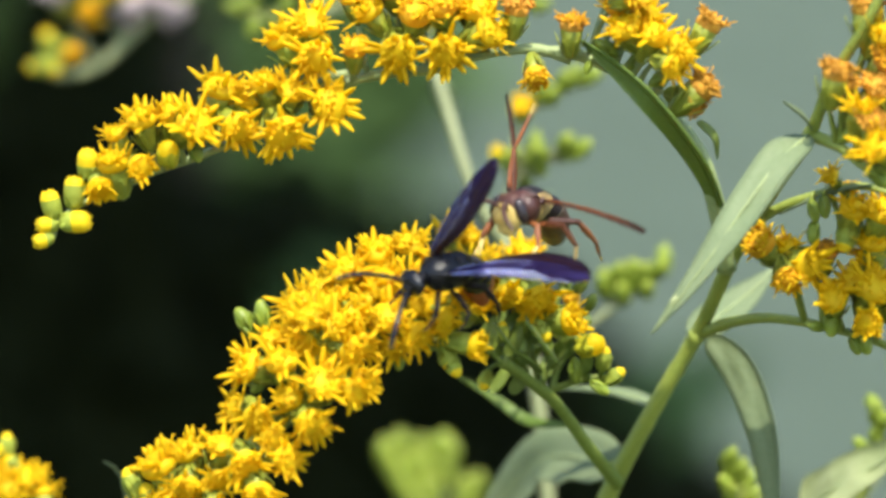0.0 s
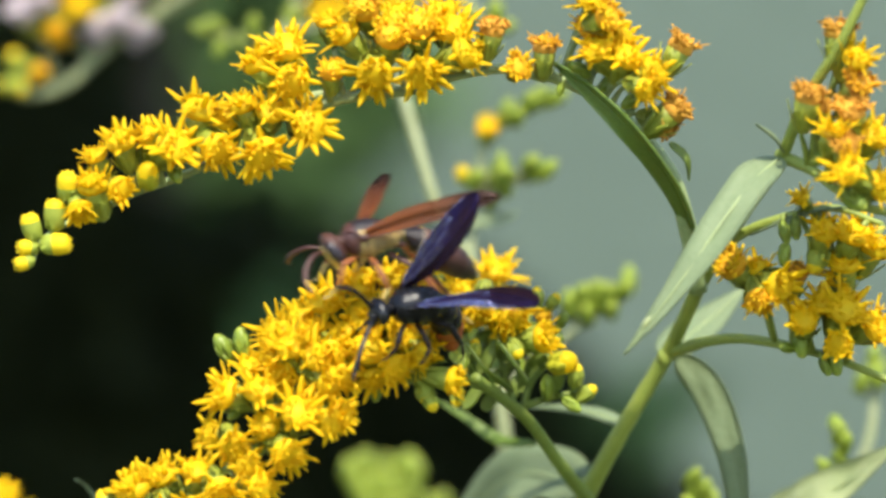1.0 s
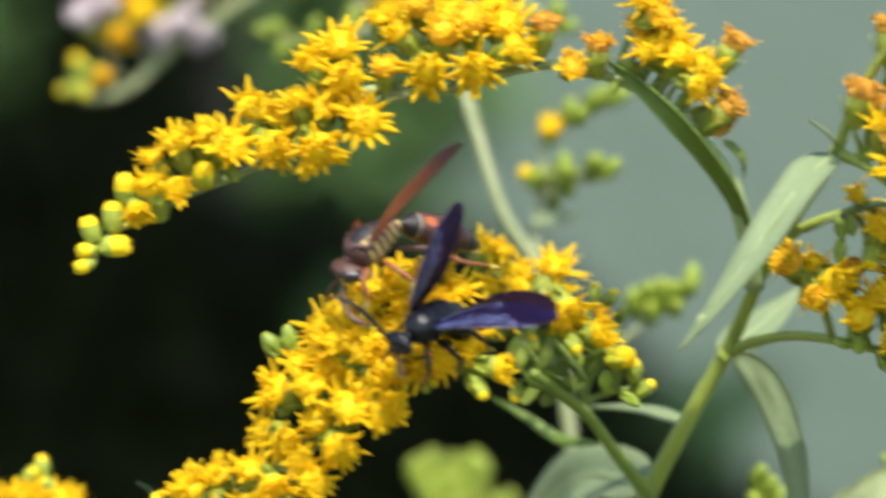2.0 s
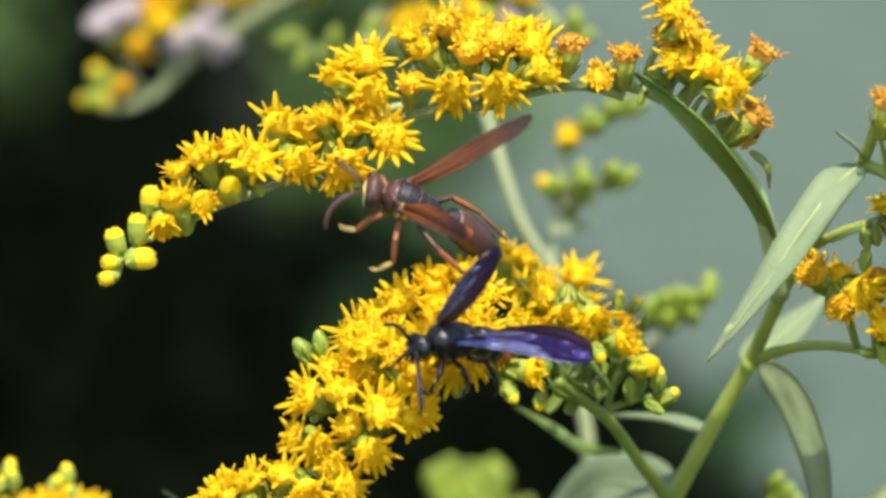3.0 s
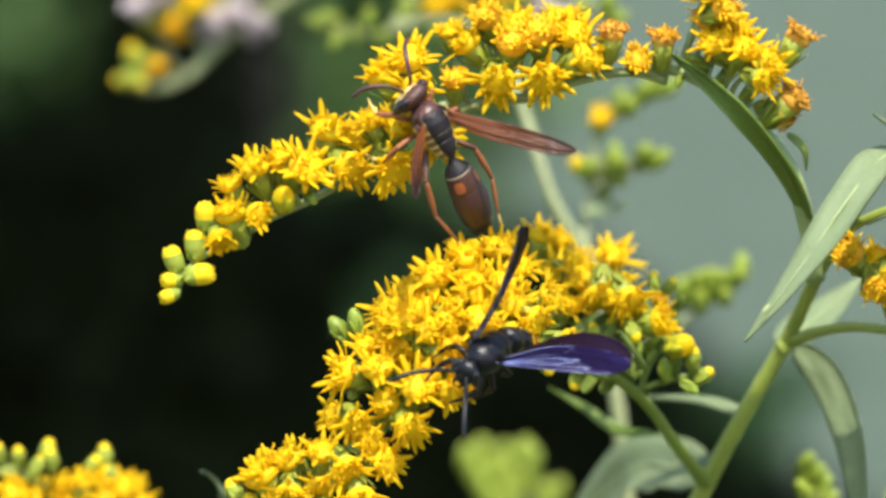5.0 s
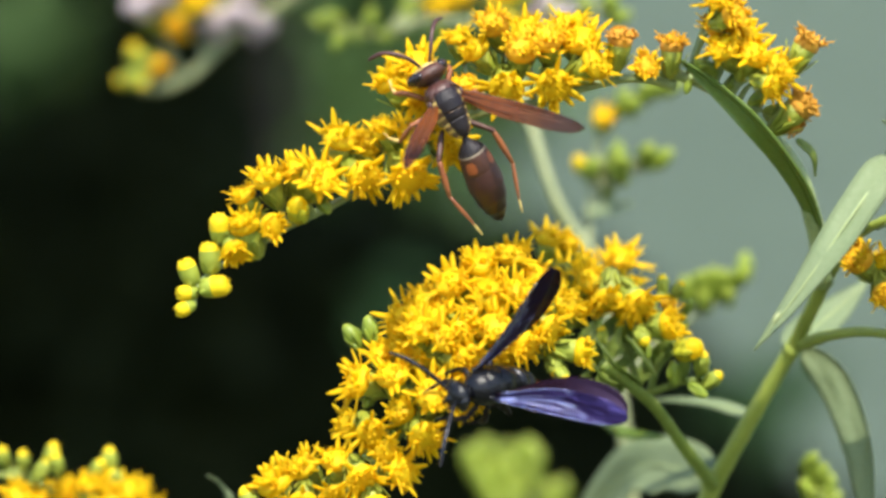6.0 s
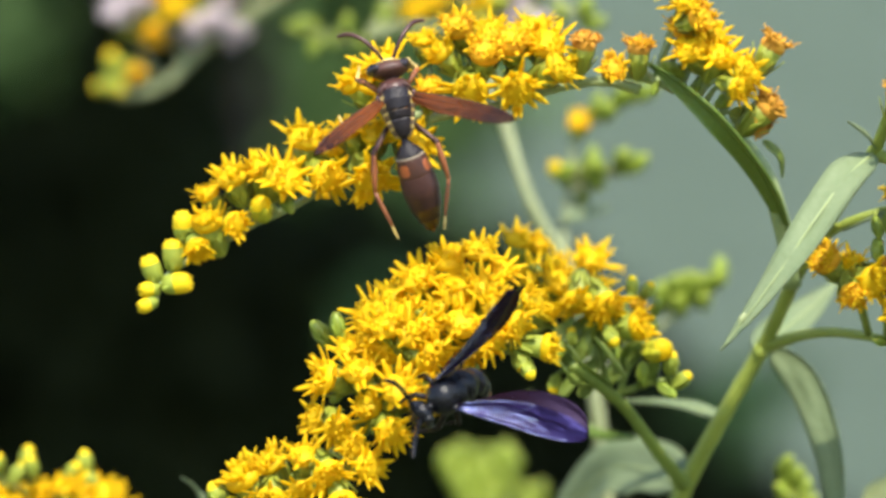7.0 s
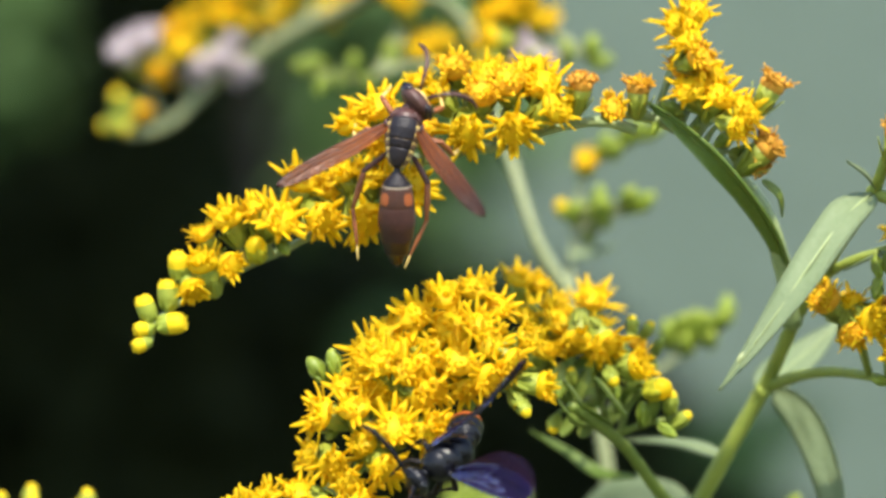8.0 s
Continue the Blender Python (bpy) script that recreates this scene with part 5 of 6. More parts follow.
def black_wasp():
    w = thing("black_wasp", (0, 0, 0), "black wasp with violet-blue wings feeding on the yellow heads", "wasp")

    def thorax(bm):
        lathe(bm, [(-3.1, 0.5, 0.5), (-2.9, 1.1, 1.1), (-2.2, 1.7, 1.65), (-1.0, 2.0, 1.95), (-0.9, 1.9, 1.85), (-0.75, 2.02, 2.0), (0.8, 2.05, 2.02), (0.95, 1.95, 1.9), (1.1, 2.0, 1.92), (2.0, 1.75, 1.6), (2.6, 1.2, 1.1), (2.9, 0.6, 0.6)], sides=20)
        ball(bm, (1.0, 1.85, 0.75), (0.55, 0.35, 0.35))
        ball(bm, (1.0, -1.85, 0.75), (0.55, 0.35, 0.35))
    wasp_part("thorax", w, BLACK, thorax, "matt black finely haired thorax")

    def hair(bm):
        rng = random.Random(5)
        for k in range(320):
            a, x = rng.uniform(-0.5, math.pi + 0.5), rng.uniform(-2.8, 2.4)
            r = 2.0 * math.sqrt(max(0.1, 1 - (x / 3.3) ** 2))
            o = Vector((0, math.cos(a), math.sin(a)))
            p = Vector((x, 0, 0)) + o * r
            d = (o + Vector((rng.gauss(0, 0.3), rng.gauss(0, 0.3), rng.gauss(0, 0.3)))).normalized()
            tube(bm, [p, p + d * 0.2, p + d * rng.uniform(0.3, 0.5)], [0.016, 0.006], n=2, sides=3)
    wasp_part("hair", w, BLACK_HAIR, hair, "short dark hairs")

    def head(bm):
        ball(bm, (4.0, 0, -0.25), (1.05, 1.6, 1.35), u=18, v=12)
        ball(bm, (4.75, 0, -0.75), (0.45, 0.8, 0.75))
        tube(bm, [(4.7, 0.55, -1.2), (5.0, 0.4, -1.7), (4.95, 0.05, -1.95)], [0.22, 0.16, 0.06], n=5)
        tube(bm, [(4.7, -0.55, -1.2), (5.0, -0.4, -1.7), (4.95, -0.05, -1.95)], [0.22, 0.16, 0.06], n=5)
        tube(bm, [(2.6, 0, 0), (3.2, 0, -0.1)], [0.6, 0.6], n=2)
    h = wasp_part("head", w, BLACK, head, "glossy black head")
    for s in (1, -1):
        wasp_part("eye", h, EYE_BLACK, lambda bm: ball(bm, (4.15, 1.25 * s, -0.1), (0.6, 0.5, 0.95), turn=(18 * s, 0, 0)))

    feelers = []
    for s in (1, -1):
        def antenna(bm):
            line = [(0, 0, 0), (1.2, 0, 0.25), (3.6, 0, 0.45), (6.0, 0, 0.2), (7.8, 0, -0.5)]
            tube(bm, line, [0.17, 0.2, 0.24, 0.26, 0.25, 0.17], n=44, sides=9)
            for p in curve(line, 12)[1:-1]:
                ball(bm, p, (0.24, 0.27, 0.27), u=8, v=5)
        feelers.append(wasp_part("antenna", w, BLACK, antenna, "thick black feeler"))
        feelers[-1].location = (0.0047, 0.00045 * s, -0.0002)

    def abdomen(bm):
        rows, x = [], -2.9
        for k, (wd, ln, sl) in enumerate(((1.2, 1.6, 0), (1.75, 1.9, 0), (1.95, 1.9, 0), (1.8, 1.7, 1), (1.45, 1.5, 1), (0.9, 1.3, 1))):
            rows += [(x, wd * 0.84, wd * 0.8, sl), (x - ln * 0.25, wd * 0.98, wd * 0.92, sl), (x - ln * 0.8, wd, wd * 0.94, sl), (x - ln * 0.96, wd * 0.9, wd * 0.85, sl)]
            x -= ln
        rows += [(x - 0.15, 0.3, 0.3, 1), (x - 0.6, 0.05, 0.05, 1)]
        lathe(bm, rows, sides=18, bend=lambda q: -0.085 * (q + 2.5) ** 2 * (0.35 if q < -2.5 else 0))
    rear = wasp_part("abdomen", w, [BLACK, RUST], abdomen, "black abdomen with a rusty red hind end")
    for v in rear.data.vertices:   # it bends at the waist
        v.co.x = (v.co.x + 0.0026) * 0.88
    rear.location = (-0.0024, 0, -0.0002)

    legs = []
    for s in (1, -1):
        for joints in ([(1.6, 1.2 * s, -1.4), (2.6, 2.5 * s, -1.7), (3.2, 3.2 * s, -3.5), (4.1, 3.3 * s, -5.1), (4.7, 3.2 * s, -5.6)],
                       [(0.2, 1.4 * s, -1.6), (0.3, 3.2 * s, -1.6), (-0.2, 4.2 * s, -3.6), (0.5, 4.6 * s, -5.2), (1.1, 4.7 * s, -5.8)],
                       [(-1.6, 1.3 * s, -1.5), (-2.8, 3.0 * s, -1.2), (-4.0, 3.9 * s, -3.8), (-4.2, 4.2 * s, -5.9), (-3.8, 4.3 * s, -6.8)]):
            leg = wasp_part("leg", w, BLACK_HAIR, limb([(x, y, z if k < 2 else -1.6 + (z + 1.6) * 0.66) for k, (x, y, z) in enumerate(joints)], (0.32, 0.34, 0.22, 0.13, 0.08)), "slender black leg")
            hip = Vector(mm([joints[0]])[0])
            for v in leg.data.vertices:
                v.co -= hip
            leg.location = hip
            if s > 0:
                legs.append(leg)

    veins = ((0.03, 0.03, 0.01, 0.88, 0.09), (0.16, 0.14, 0.03, 0.70, 0.09), (0.4, 0.34, 0.03, 0.62, 0.08), (0.7, 0.62, 0.05, 0.55, 0.07), (0.24, 0.22, 0.02, 0.5, 0.06), (0.32, 0.3, 0.02, 0.42, 0.05), (0.5, 0.46, 0.03, 0.45, 0.05), (0.14, 0.34, 0.38, 0.60, 0.06), (0.34, 0.16, 0.45, 0.72, 0.06), (0.34, 0.6, 0.4, 0.56, 0.05))
    wings = [wing(w, s, 15.0, 5.1, 0.9, veins, (WING_BLUE, WING_GLINT_VEIN, WING_PLUM), (0.0008, 0.0018 * s, 0.0010), "dark violet-blue iridescent wing", hind=0.6) for s in (1, -1)]
    return w, wings + feelers + [rear], legs


def paper_wasp():
    w = thing("paper_wasp", (0, 0, 0), "slim brown paper wasp with narrow amber wings", "wasp")

    def thorax(bm):
        rough = [(-3.6, 0.4, 0.4), (-3.4, 0.8, 0.8), (-2.7, 1.25, 1.2), (-1.7, 1.55, 1.5), (-1.55, 1.5, 1.42), (-1.4, 1.62, 1.62), (-0.75, 1.78, 1.85), (-0.65, 1.74, 1.78), (-0.5, 1.85, 1.95), (0.6, 1.98, 2.1), (1.6, 1.85, 1.95), (1.9, 1.6, 1.7)]
        rings = [(a[0] + (b[0] - a[0]) * k / 6, a[1] + (b[1] - a[1]) * k / 6, a[2] + (b[2] - a[2]) * k / 6) for a, b in zip(rough, rough[1:]) for k in range(6)] + rough[-1:]

        def paint(q, angle, k):   # dark back, tan hoops down the sides
            if 48 < angle < 132:
                return 0
            return 2 if (q + 3.6) % 0.85 < 0.3 and q < 1.4 else 3
        lathe(bm, rings, sides=24, paint=paint)
        lathe(bm, [(1.5, 1.92, 1.9, 1), (2.2, 1.7, 1.6, 1), (2.8, 1.3, 1.1, 1), (3.0, 0.6, 0.6, 1)], sides=20)
        for s in (1, -1):
            tube(bm, [(2.5, 0.6 * s, 1.15), (1.7, 1.5 * s, 1.35), (0.9, 1.95 * s, 0.6)], [0.16, 0.14], n=6, slot=1)
            ball(bm, (0.9, 1.85 * s, 0.7), (0.6, 0.35, 0.4), slot=1)
            tube(bm, [(-0.62, 0.2 * s, 1.76), (-0.66, 0.8 * s, 1.60)], [0.09, 0.07], n=2, slot=3)
    wasp_part("thorax", w, [DARK_BROWN, MAHOGANY, YELLOW, FLANK], thorax, "dark thorax with chestnut shoulders and tan hoops")

    def head(bm):
        ball(bm, (3.95, 0, 0.0), (0.95, 1.75, 1.5), u=18, v=12)
        tube(bm, [(2.7, 0, 0), (3.3, 0, 0)], [0.6, 0.6], n=2)
    h = wasp_part("head", w, BROWN, head, "dark brown head")

    def face(bm):
        ball(bm, (4.35, 0, -0.5), (0.72, 1.62, 1.5))
        ball(bm, (4.45, 0, -1.5), (0.5, 0.95, 0.7))
        ball(bm, (4.80, 0, 0.3), (0.25, 0.8, 0.4))
        ball(bm, (4.5, 0.5, -1.7), (0.35, 0.5, 0.35))
        ball(bm, (4.5, -0.5, -1.7), (0.35, 0.5, 0.35))
    wasp_part("face", h, YELLOW, face, "pale yellow face")
    for s in (1, -1):
        wasp_part("eye", h, EYE, lambda bm: ball(bm, (4.15, 1.4 * s, 0.15), (0.62, 0.55, 1.15), turn=(20 * s, 0, 0)), "dark oval eye")

        def antenna(bm):
            tube(bm, [(4.9, 0.45 * s, 0.4), (5.7, 0.9 * s, 0.9), (7.2, 1.9 * s, 0.9), (8.1, 3.0 * s, 0.2), (8.2, 3.8 * s, -0.5)], [0.15, 0.17, 0.22, 0.24, 0.17], n=30, sides=8)
        wasp_part("antenna", h, MAHOGANY, antenna, "curved brown feeler")

    def abdomen(bm):
        rows = [(-3.4, 0.35, 0.35, 0), (-3.9, 0.4, 0.4, 0), (-4.3, 0.75, 0.7, 0), (-4.9, 1.35, 1.25, 0), (-5.3, 1.62, 1.48, 3), (-5.5, 1.66, 1.5, 1)]
        x = -5.55
        for k, (wd, ln, sl) in enumerate(((1.98, 2.1, 1), (2.12, 1.9, 2), (1.86, 1.7, 2), (1.36, 1.4, 2), (0.72, 1.1, 2))):
            w0 = (1.68, 1.98, 2.10, 1.82, 1.30)[k]
            for u in (0.0, 0.1, 0.2, 0.3, 0.4, 0.5, 0.6, 0.7, 0.8, 0.93):
                r = w0 + (wd - w0) * math.sin(u * math.pi / 2)
                rows.append((x - ln * u, r, r * 0.9, sl))
            rows.append((x - ln * 0.97, wd * 0.975, wd * 0.88, 1))
            x -= ln
        rows += [(x - 0.15, 0.35, 0.3, 2), (x - 0.5, 0.05, 0.05, 2)]

        def paint(q, angle, k):
            return 4 if ((q + 6.5) / 0.65) ** 2 + ((min(abs(angle - 42), abs(angle - 138))) / 20) ** 2 < 1 else k
        lathe(bm, rows, sides=64, bend=lambda q: -0.010 * (q + 3.5) ** 2, paint=paint)
    rear = wasp_part("abdomen", w, [DARK_BROWN, BROWN, MAHOGANY, PALE_BAND, PATCH], abdomen, "spindle-shaped mahogany abdomen with orange patches")

    hind = []
    for s in (1, -1):
        for joints in ([(1.9, 1.1 * s, -1.4), (3.4, 2.4 * s, -1.4), (4.2, 3.0 * s, -3.1), (5.2, 2.6 * s, -4.2), (5.9, 2.4 * s, -4.5)],
                       [(0.3, 1.3 * s, -1.6), (0.2, 3.6 * s, -1.5), (-0.6, 4.8 * s, -3.4), (0.4, 5.2 * s, -4.8), (1.2, 5.2 * s, -5.4)],
                       [(-1.8, 1.2 * s, -1.5), (-4.4, 3.1 * s, -0.9), (-8.4, 3.6 * s, -2.0), (-12.2, 2.6 * s, -2.7), (-13.6, 2.3 * s, -2.9)]):
            leg = wasp_part("leg", w, [ORANGE, BROWN, YELLOW], limb(joints, (0.30, 0.32, 0.21, 0.12, 0.07), slots=(1, 0, 0, 2) if joints[0][0] < 0 else (0, 0, 2, 2)), "orange-brown leg with yellow foot")
            if joints[0][0] < 0:
                hind.append((leg, Vector(mm([joints[0]])[0])))

    for ob in w.children_recursive:   # stout build
        k = 0.96 if ob.name.startswith("abdomen") else 1.02 if ob.name.startswith("thorax") else 1.12
        for v in ob.data.vertices:
            v.co.y, v.co.z = v.co.y * k, v.co.z * k
    for ob in (h, *h.children):   # the head turns at its neck
        for v in ob.data.vertices:
            v.co.x -= 0.0029
            v.co *= 1.1
    h.location = (0.0029, 0, 0)
    for leg, hip in hind:   # the hind legs swing at the hip
        for v in leg.data.vertices:
            v.co -= hip
        leg.location = hip
    for v in rear.data.vertices:   # and the abdomen at the waist
        v.co.x = (v.co.x + 0.0034) * 1.07
    rear.location = (-0.0034, 0, 0)
    veins = ((0.03, 0.03, 0.01, 0.9, 0.10), (0.3, 0.25, 0.03, 0.75, 0.06), (0.55, 0.4, 0.03, 0.85, 0.05), (0.8, 0.7, 0.05, 0.6, 0.04))
    wings = [wing(w, s, 15.0, 2.3, 1.5, veins, (WING_AMBER, BROWN), (0.0008, 0.0018 * s, 0.0008), "narrow folded amber-brown wing", 0.62, 0.08, 0.45, 0.40) for s in (1, -1)]
    return w, wings + [rear], h, [leg for leg, _ in hind]


BLACK_WASP, BLACK_LIMBS, BLACK_LEGS = black_wasp()
PAPER_WASP, PAPER_LIMBS, PAPER_HEAD, PAPER_HIND = paper_wasp()


# ---- what moves ----
def stance(place, ahead, up):
    x = Vector(ahead).normalized()
    y = Vector(up).cross(x).normalized()
    z = x.cross(y)
    m = Matrix((x, y, z)).transposed().to_4x4()
    m.translation = Vector(place)
    return m


def motions():
    # the plants in front sway and twist a little about their tops
    sway = [
        (0.0, -0.0005, -0.0000, 0.0007, -0.48, 0.03),
        (0.5, 0.0001, 0.0000, 0.0007, -0.38, 0.39),
        (1.0, 0.0003, 0.0001, 0.0007, -0.22, 0.41),
        (1.5, -0.0007, -0.0001, 0.0010, -0.67, -0.43),
        (2.0, -0.0006, -0.0001, 0.0007, -0.47, -0.34),
        (2.2, 0.0009, 0.0001, 0.0006, -0.27, 0.65),
        (3.3, 0.0003, 0.0000, 0.0004, -0.31, 0.21),
        (3.5, 0.0018, 0.0003, -0.0000, -0.09, 1.19),
        (4.0, 0.0008, 0.0001, 0.0005, -0.36, 0.44),
        (4.5, 0.0006, 0.0000, 0.0006, -0.53, 0.33),
        (5.0, 0.0010, 0.0001, 0.0005, -0.64, 0.62),
        (6.5, 0.0017, 0.0003, -0.0004, 0.13, 1.14),
        (7.0, 0.0008, 0.0001, 0.0001, -0.10, 0.55),
        (7.5, 0.0005, 0.0000, 0.0002, -0.24, 0.30),
        (8.0, 0.0000, 0.0000, 0.0000, -0.00, 0.00),
    ]
    for plant in (PLANT, LOW_PLANT):
        base = pose(*plant.location)
        walk(plant, [(t, pose(0.02 + dx, -0.021 + dy, 0.995 + dz, nod, 0, turn) @ pose(-0.02, 0.021, -0.995) @ base) for t, dx, dy, dz, nod, turn in sway])
    for spray, rows in ((ARCH, [
        (0.0, 0.0000, 0.0000, -0.00),
        (0.5, 0.0001, 0.0001, -1.38),
        (1.0, 0.0003, 0.0003, -1.19),
        (1.5, 0.0002, 0.0006, -0.59),
        (2.0, 0.0002, 0.0007, -1.09),
        (2.2, -0.0002, 0.0004, -0.44),
        (3.3, 0.0002, -0.0007, 0.71),
        (3.5, 0.0005, -0.0007, -0.55),
        (4.0, 0.0005, -0.0007, -1.07),
        (4.5, 0.0005, -0.0009, -2.01),
        (5.0, 0.0005, -0.0007, -2.69),
        (6.5, 0.0005, -0.0007, -2.90),
        (7.0, 0.0001, -0.0009, -2.20),
        (7.5, -0.0002, -0.0008, -2.00),
        (8.0, -0.0002, -0.0010, -2.20),
    ]), (TIP, [
        (0.0, 0.0000, 0.0000, 0.00),
        (0.5, 0.0001, -0.0002, -2.35),
        (1.0, 0.0005, 0.0001, -0.72),
        (1.5, 0.0004, 0.0005, -0.39),
        (2.0, 0.0004, 0.0009, -2.01),
        (2.2, -0.0000, 0.0007, -0.91),
        (3.3, 0.0007, -0.0001, -0.95),
        (3.5, 0.0010, -0.0003, -3.61),
        (4.0, 0.0010, -0.0007, -3.81),
        (4.5, 0.0011, -0.0013, -5.03),
        (5.0, 0.0010, -0.0015, -5.24),
        (6.5, 0.0016, -0.0015, -6.60),
        (7.0, 0.0010, -0.0015, -5.10),
        (7.5, 0.0004, -0.0011, -4.80),
        (8.0, 0.0007, -0.0019, -4.44),
    ]), (LOW, [
        (0.0, 0.0000, 0.0000, -0.00),
        (0.5, 0.0002, -0.0003, 0.40),
        (1.0, 0.0005, -0.0016, 1.87),
        (1.5, -0.0004, -0.0004, 0.55),
        (2.0, -0.0003, -0.0004, -0.03),
        (2.2, 0.0008, -0.0010, 0.82),
        (3.3, -0.0002, 0.0006, -0.92),
        (3.5, 0.0011, 0.0003, -1.03),
        (4.0, 0.0001, 0.0014, -2.17),
        (4.5, -0.0000, 0.0016, -2.58),
        (5.0, -0.0004, 0.0013, -2.36),
        (6.5, 0.0004, 0.0011, -1.99),
        (7.0, 0.0000, 0.0017, -1.96),
        (7.5, 0.0001, 0.0020, -1.99),
        (8.0, -0.0003, 0.0019, -1.69),
    ]), (FOOT, [
        (0.0, 0.0002, -0.0012, 0.0), (0.5, 0.0, -0.0010, 0.0), (1.0, 0.0003, -0.0009, 0.0), (1.5, 0.0, -0.0005, 0.0), (2.2, 0.0004, -0.0005, 0.0), (3.3, 0.0001, -0.0003, 0.0), (5.0, 0.0, -0.0002, 0.0),
        (6.5, 0.0001, 0.0, 0.0), (8.0, 0.0, 0.0, 0.0),
    ])):
        base = spray.location.copy()
        walk(spray, [(t, pose(base.x + dx, base.y, base.z + dz, 0, a, 0)) for t, dx, dz, a in rows])

    # the head that the paper wasp's leg holds down at first
    rest = TUGGED.matrix_basis.copy()
    walk(TUGGED, [(t, Matrix.Translation(rest.translation + Vector((-0.0009, -0.001, -0.0030)) * pull) @ pose(0, 0, 0, -75 * (1 - pull), 0, 0) @ rest.to_quaternion().to_matrix().to_4x4())
                  for t, pull in ((0.0, 1.0), (0.1, 1.0), (0.3, 0.3), (0.4, 0.0), (8.0, 0.0))])

    black = [
        (0.0, (0.0089, -0.0340, 0.9943), (-0.83, -0.51, -0.24), (-0.10, -0.55, 0.83)),
        (0.5, (0.0087, -0.0340, 0.9938), (-0.89, -0.35, -0.28), (-0.10, -0.55, 0.83)),
        (1.0, (0.0093, -0.0340, 0.9929), (-0.90, -0.42, -0.12), (-0.10, -0.55, 0.83)),
        (1.5, (0.0055, -0.0340, 0.9934), (-0.78, -0.51, -0.37), (-0.10, -0.55, 0.83)),
        (2.0, (0.0040, -0.0340, 0.9910), (-0.74, -0.48, -0.47), (-0.10, -0.55, 0.83)),
        (2.2, (0.0057, -0.0340, 0.9908), (-0.74, -0.58, -0.35), (-0.10, -0.55, 0.83)),
        (3.3, (0.0041, -0.0340, 0.9898), (-0.81, -0.58, -0.07), (-0.10, -0.55, 0.83)),
        (3.5, (0.0056, -0.0340, 0.9900), (-0.77, -0.58, -0.27), (-0.10, -0.55, 0.83)),
        (4.0, (0.0040, -0.0340, 0.9891), (-0.68, -0.65, -0.34), (-0.10, -0.55, 0.83)),
        (4.5, (0.0033, -0.0340, 0.9868), (-0.68, -0.65, -0.34), (0.10, -0.90, 0.42)),
        (5.0, (0.0048, -0.0340, 0.9865), (-0.50, -0.76, -0.41), (0.10, -0.90, 0.42)),
        (6.5, (0.0043, -0.0340, 0.9821), (-0.81, -0.56, -0.14), (0.10, -0.90, 0.42)),
        (7.0, (0.0032, -0.0355, 0.9829), (-0.75, -0.41, -0.52), (0.10, -0.90, 0.42)),
        (7.5, (0.0027, -0.0375, 0.9795), (-0.75, -0.57, -0.34), (0.25, -0.80, 0.55)),
        (8.0, (0.0021, -0.0375, 0.9801), (-0.78, -0.36, -0.52), (0.25, -0.80, 0.55)),
    ]
    black_right = [
        (0.0, (0.43, -0.55, 0.72), (-0.87, -0.42, 0.26)),
        (0.5, (0.43, -0.52, 0.73), (-0.82, -0.50, 0.27)),
        (1.0, (0.49, -0.50, 0.72), (-0.74, -0.59, 0.31)),
        (1.5, (0.37, -0.48, 0.79), (-0.85, -0.46, 0.26)),
        (2.0, (0.32, -0.51, 0.80), (-0.86, -0.48, 0.14)),
        (2.2, (0.41, -0.45, 0.80), (-0.79, -0.56, 0.25)),
        (3.3, (0.40, -0.73, 0.56), (-0.83, -0.42, 0.37)),
        (3.5, (0.61, -0.50, 0.61), (-0.72, -0.45, 0.53)),
        (4.0, (0.49, -0.60, 0.64), (-0.80, -0.44, 0.41)),
        (4.5, (0.49, -0.47, 0.74), (0.67, -0.45, -0.58)),
        (5.0, (0.33, -0.56, 0.76), (0.87, -0.21, -0.44)),
        (6.5, (0.61, -0.52, 0.60), (0.50, -0.70, -0.58)),
        (7.0, (0.48, -0.62, 0.62), (0.70, -0.60, -0.50)),
        (7.5, (0.56, -0.55, 0.62), (0.66, -0.13, -0.74)),
        (8.0, (0.62, -0.53, 0.58), (0.65, -0.13, -0.75)),
    ]
    black_left = [
        (0.0, (0.94, -0.33, -0.06), (-0.29, -0.51, 0.81)),
        (0.5, (0.80, -0.60, -0.05), (-0.25, -0.48, 0.84)),
        (1.0, (0.79, -0.62, -0.00), (-0.24, -0.42, 0.87)),
        (1.5, (0.90, -0.43, 0.06), (-0.37, -0.57, 0.73)),
        (2.0, (0.83, -0.56, 0.02), (-0.49, -0.65, 0.58)),
        (2.2, (0.83, -0.55, -0.05), (-0.39, -0.76, 0.52)),
        (3.3, (0.94, -0.23, -0.24), (0.08, -0.70, 0.71)),
        (3.5, (0.89, -0.40, -0.22), (-0.04, -0.59, 0.80)),
        (4.0, (0.95, -0.17, -0.26), (0.03, -0.74, 0.67)),
        (4.5, (0.90, -0.40, -0.15), (-0.26, -0.91, 0.31)),
        (5.0, (0.89, -0.45, -0.07), (-0.39, -0.79, 0.48)),
        (6.5, (0.91, -0.28, -0.30), (-0.11, -0.94, 0.31)),
        (7.0, (0.88, -0.39, -0.26), (-0.40, -0.82, 0.41)),
        (7.5, (0.90, -0.40, -0.18), (-0.31, -0.90, 0.30)),
        (8.0, (0.52, -0.83, -0.18), (-0.69, -0.63, 0.35)),
    ]
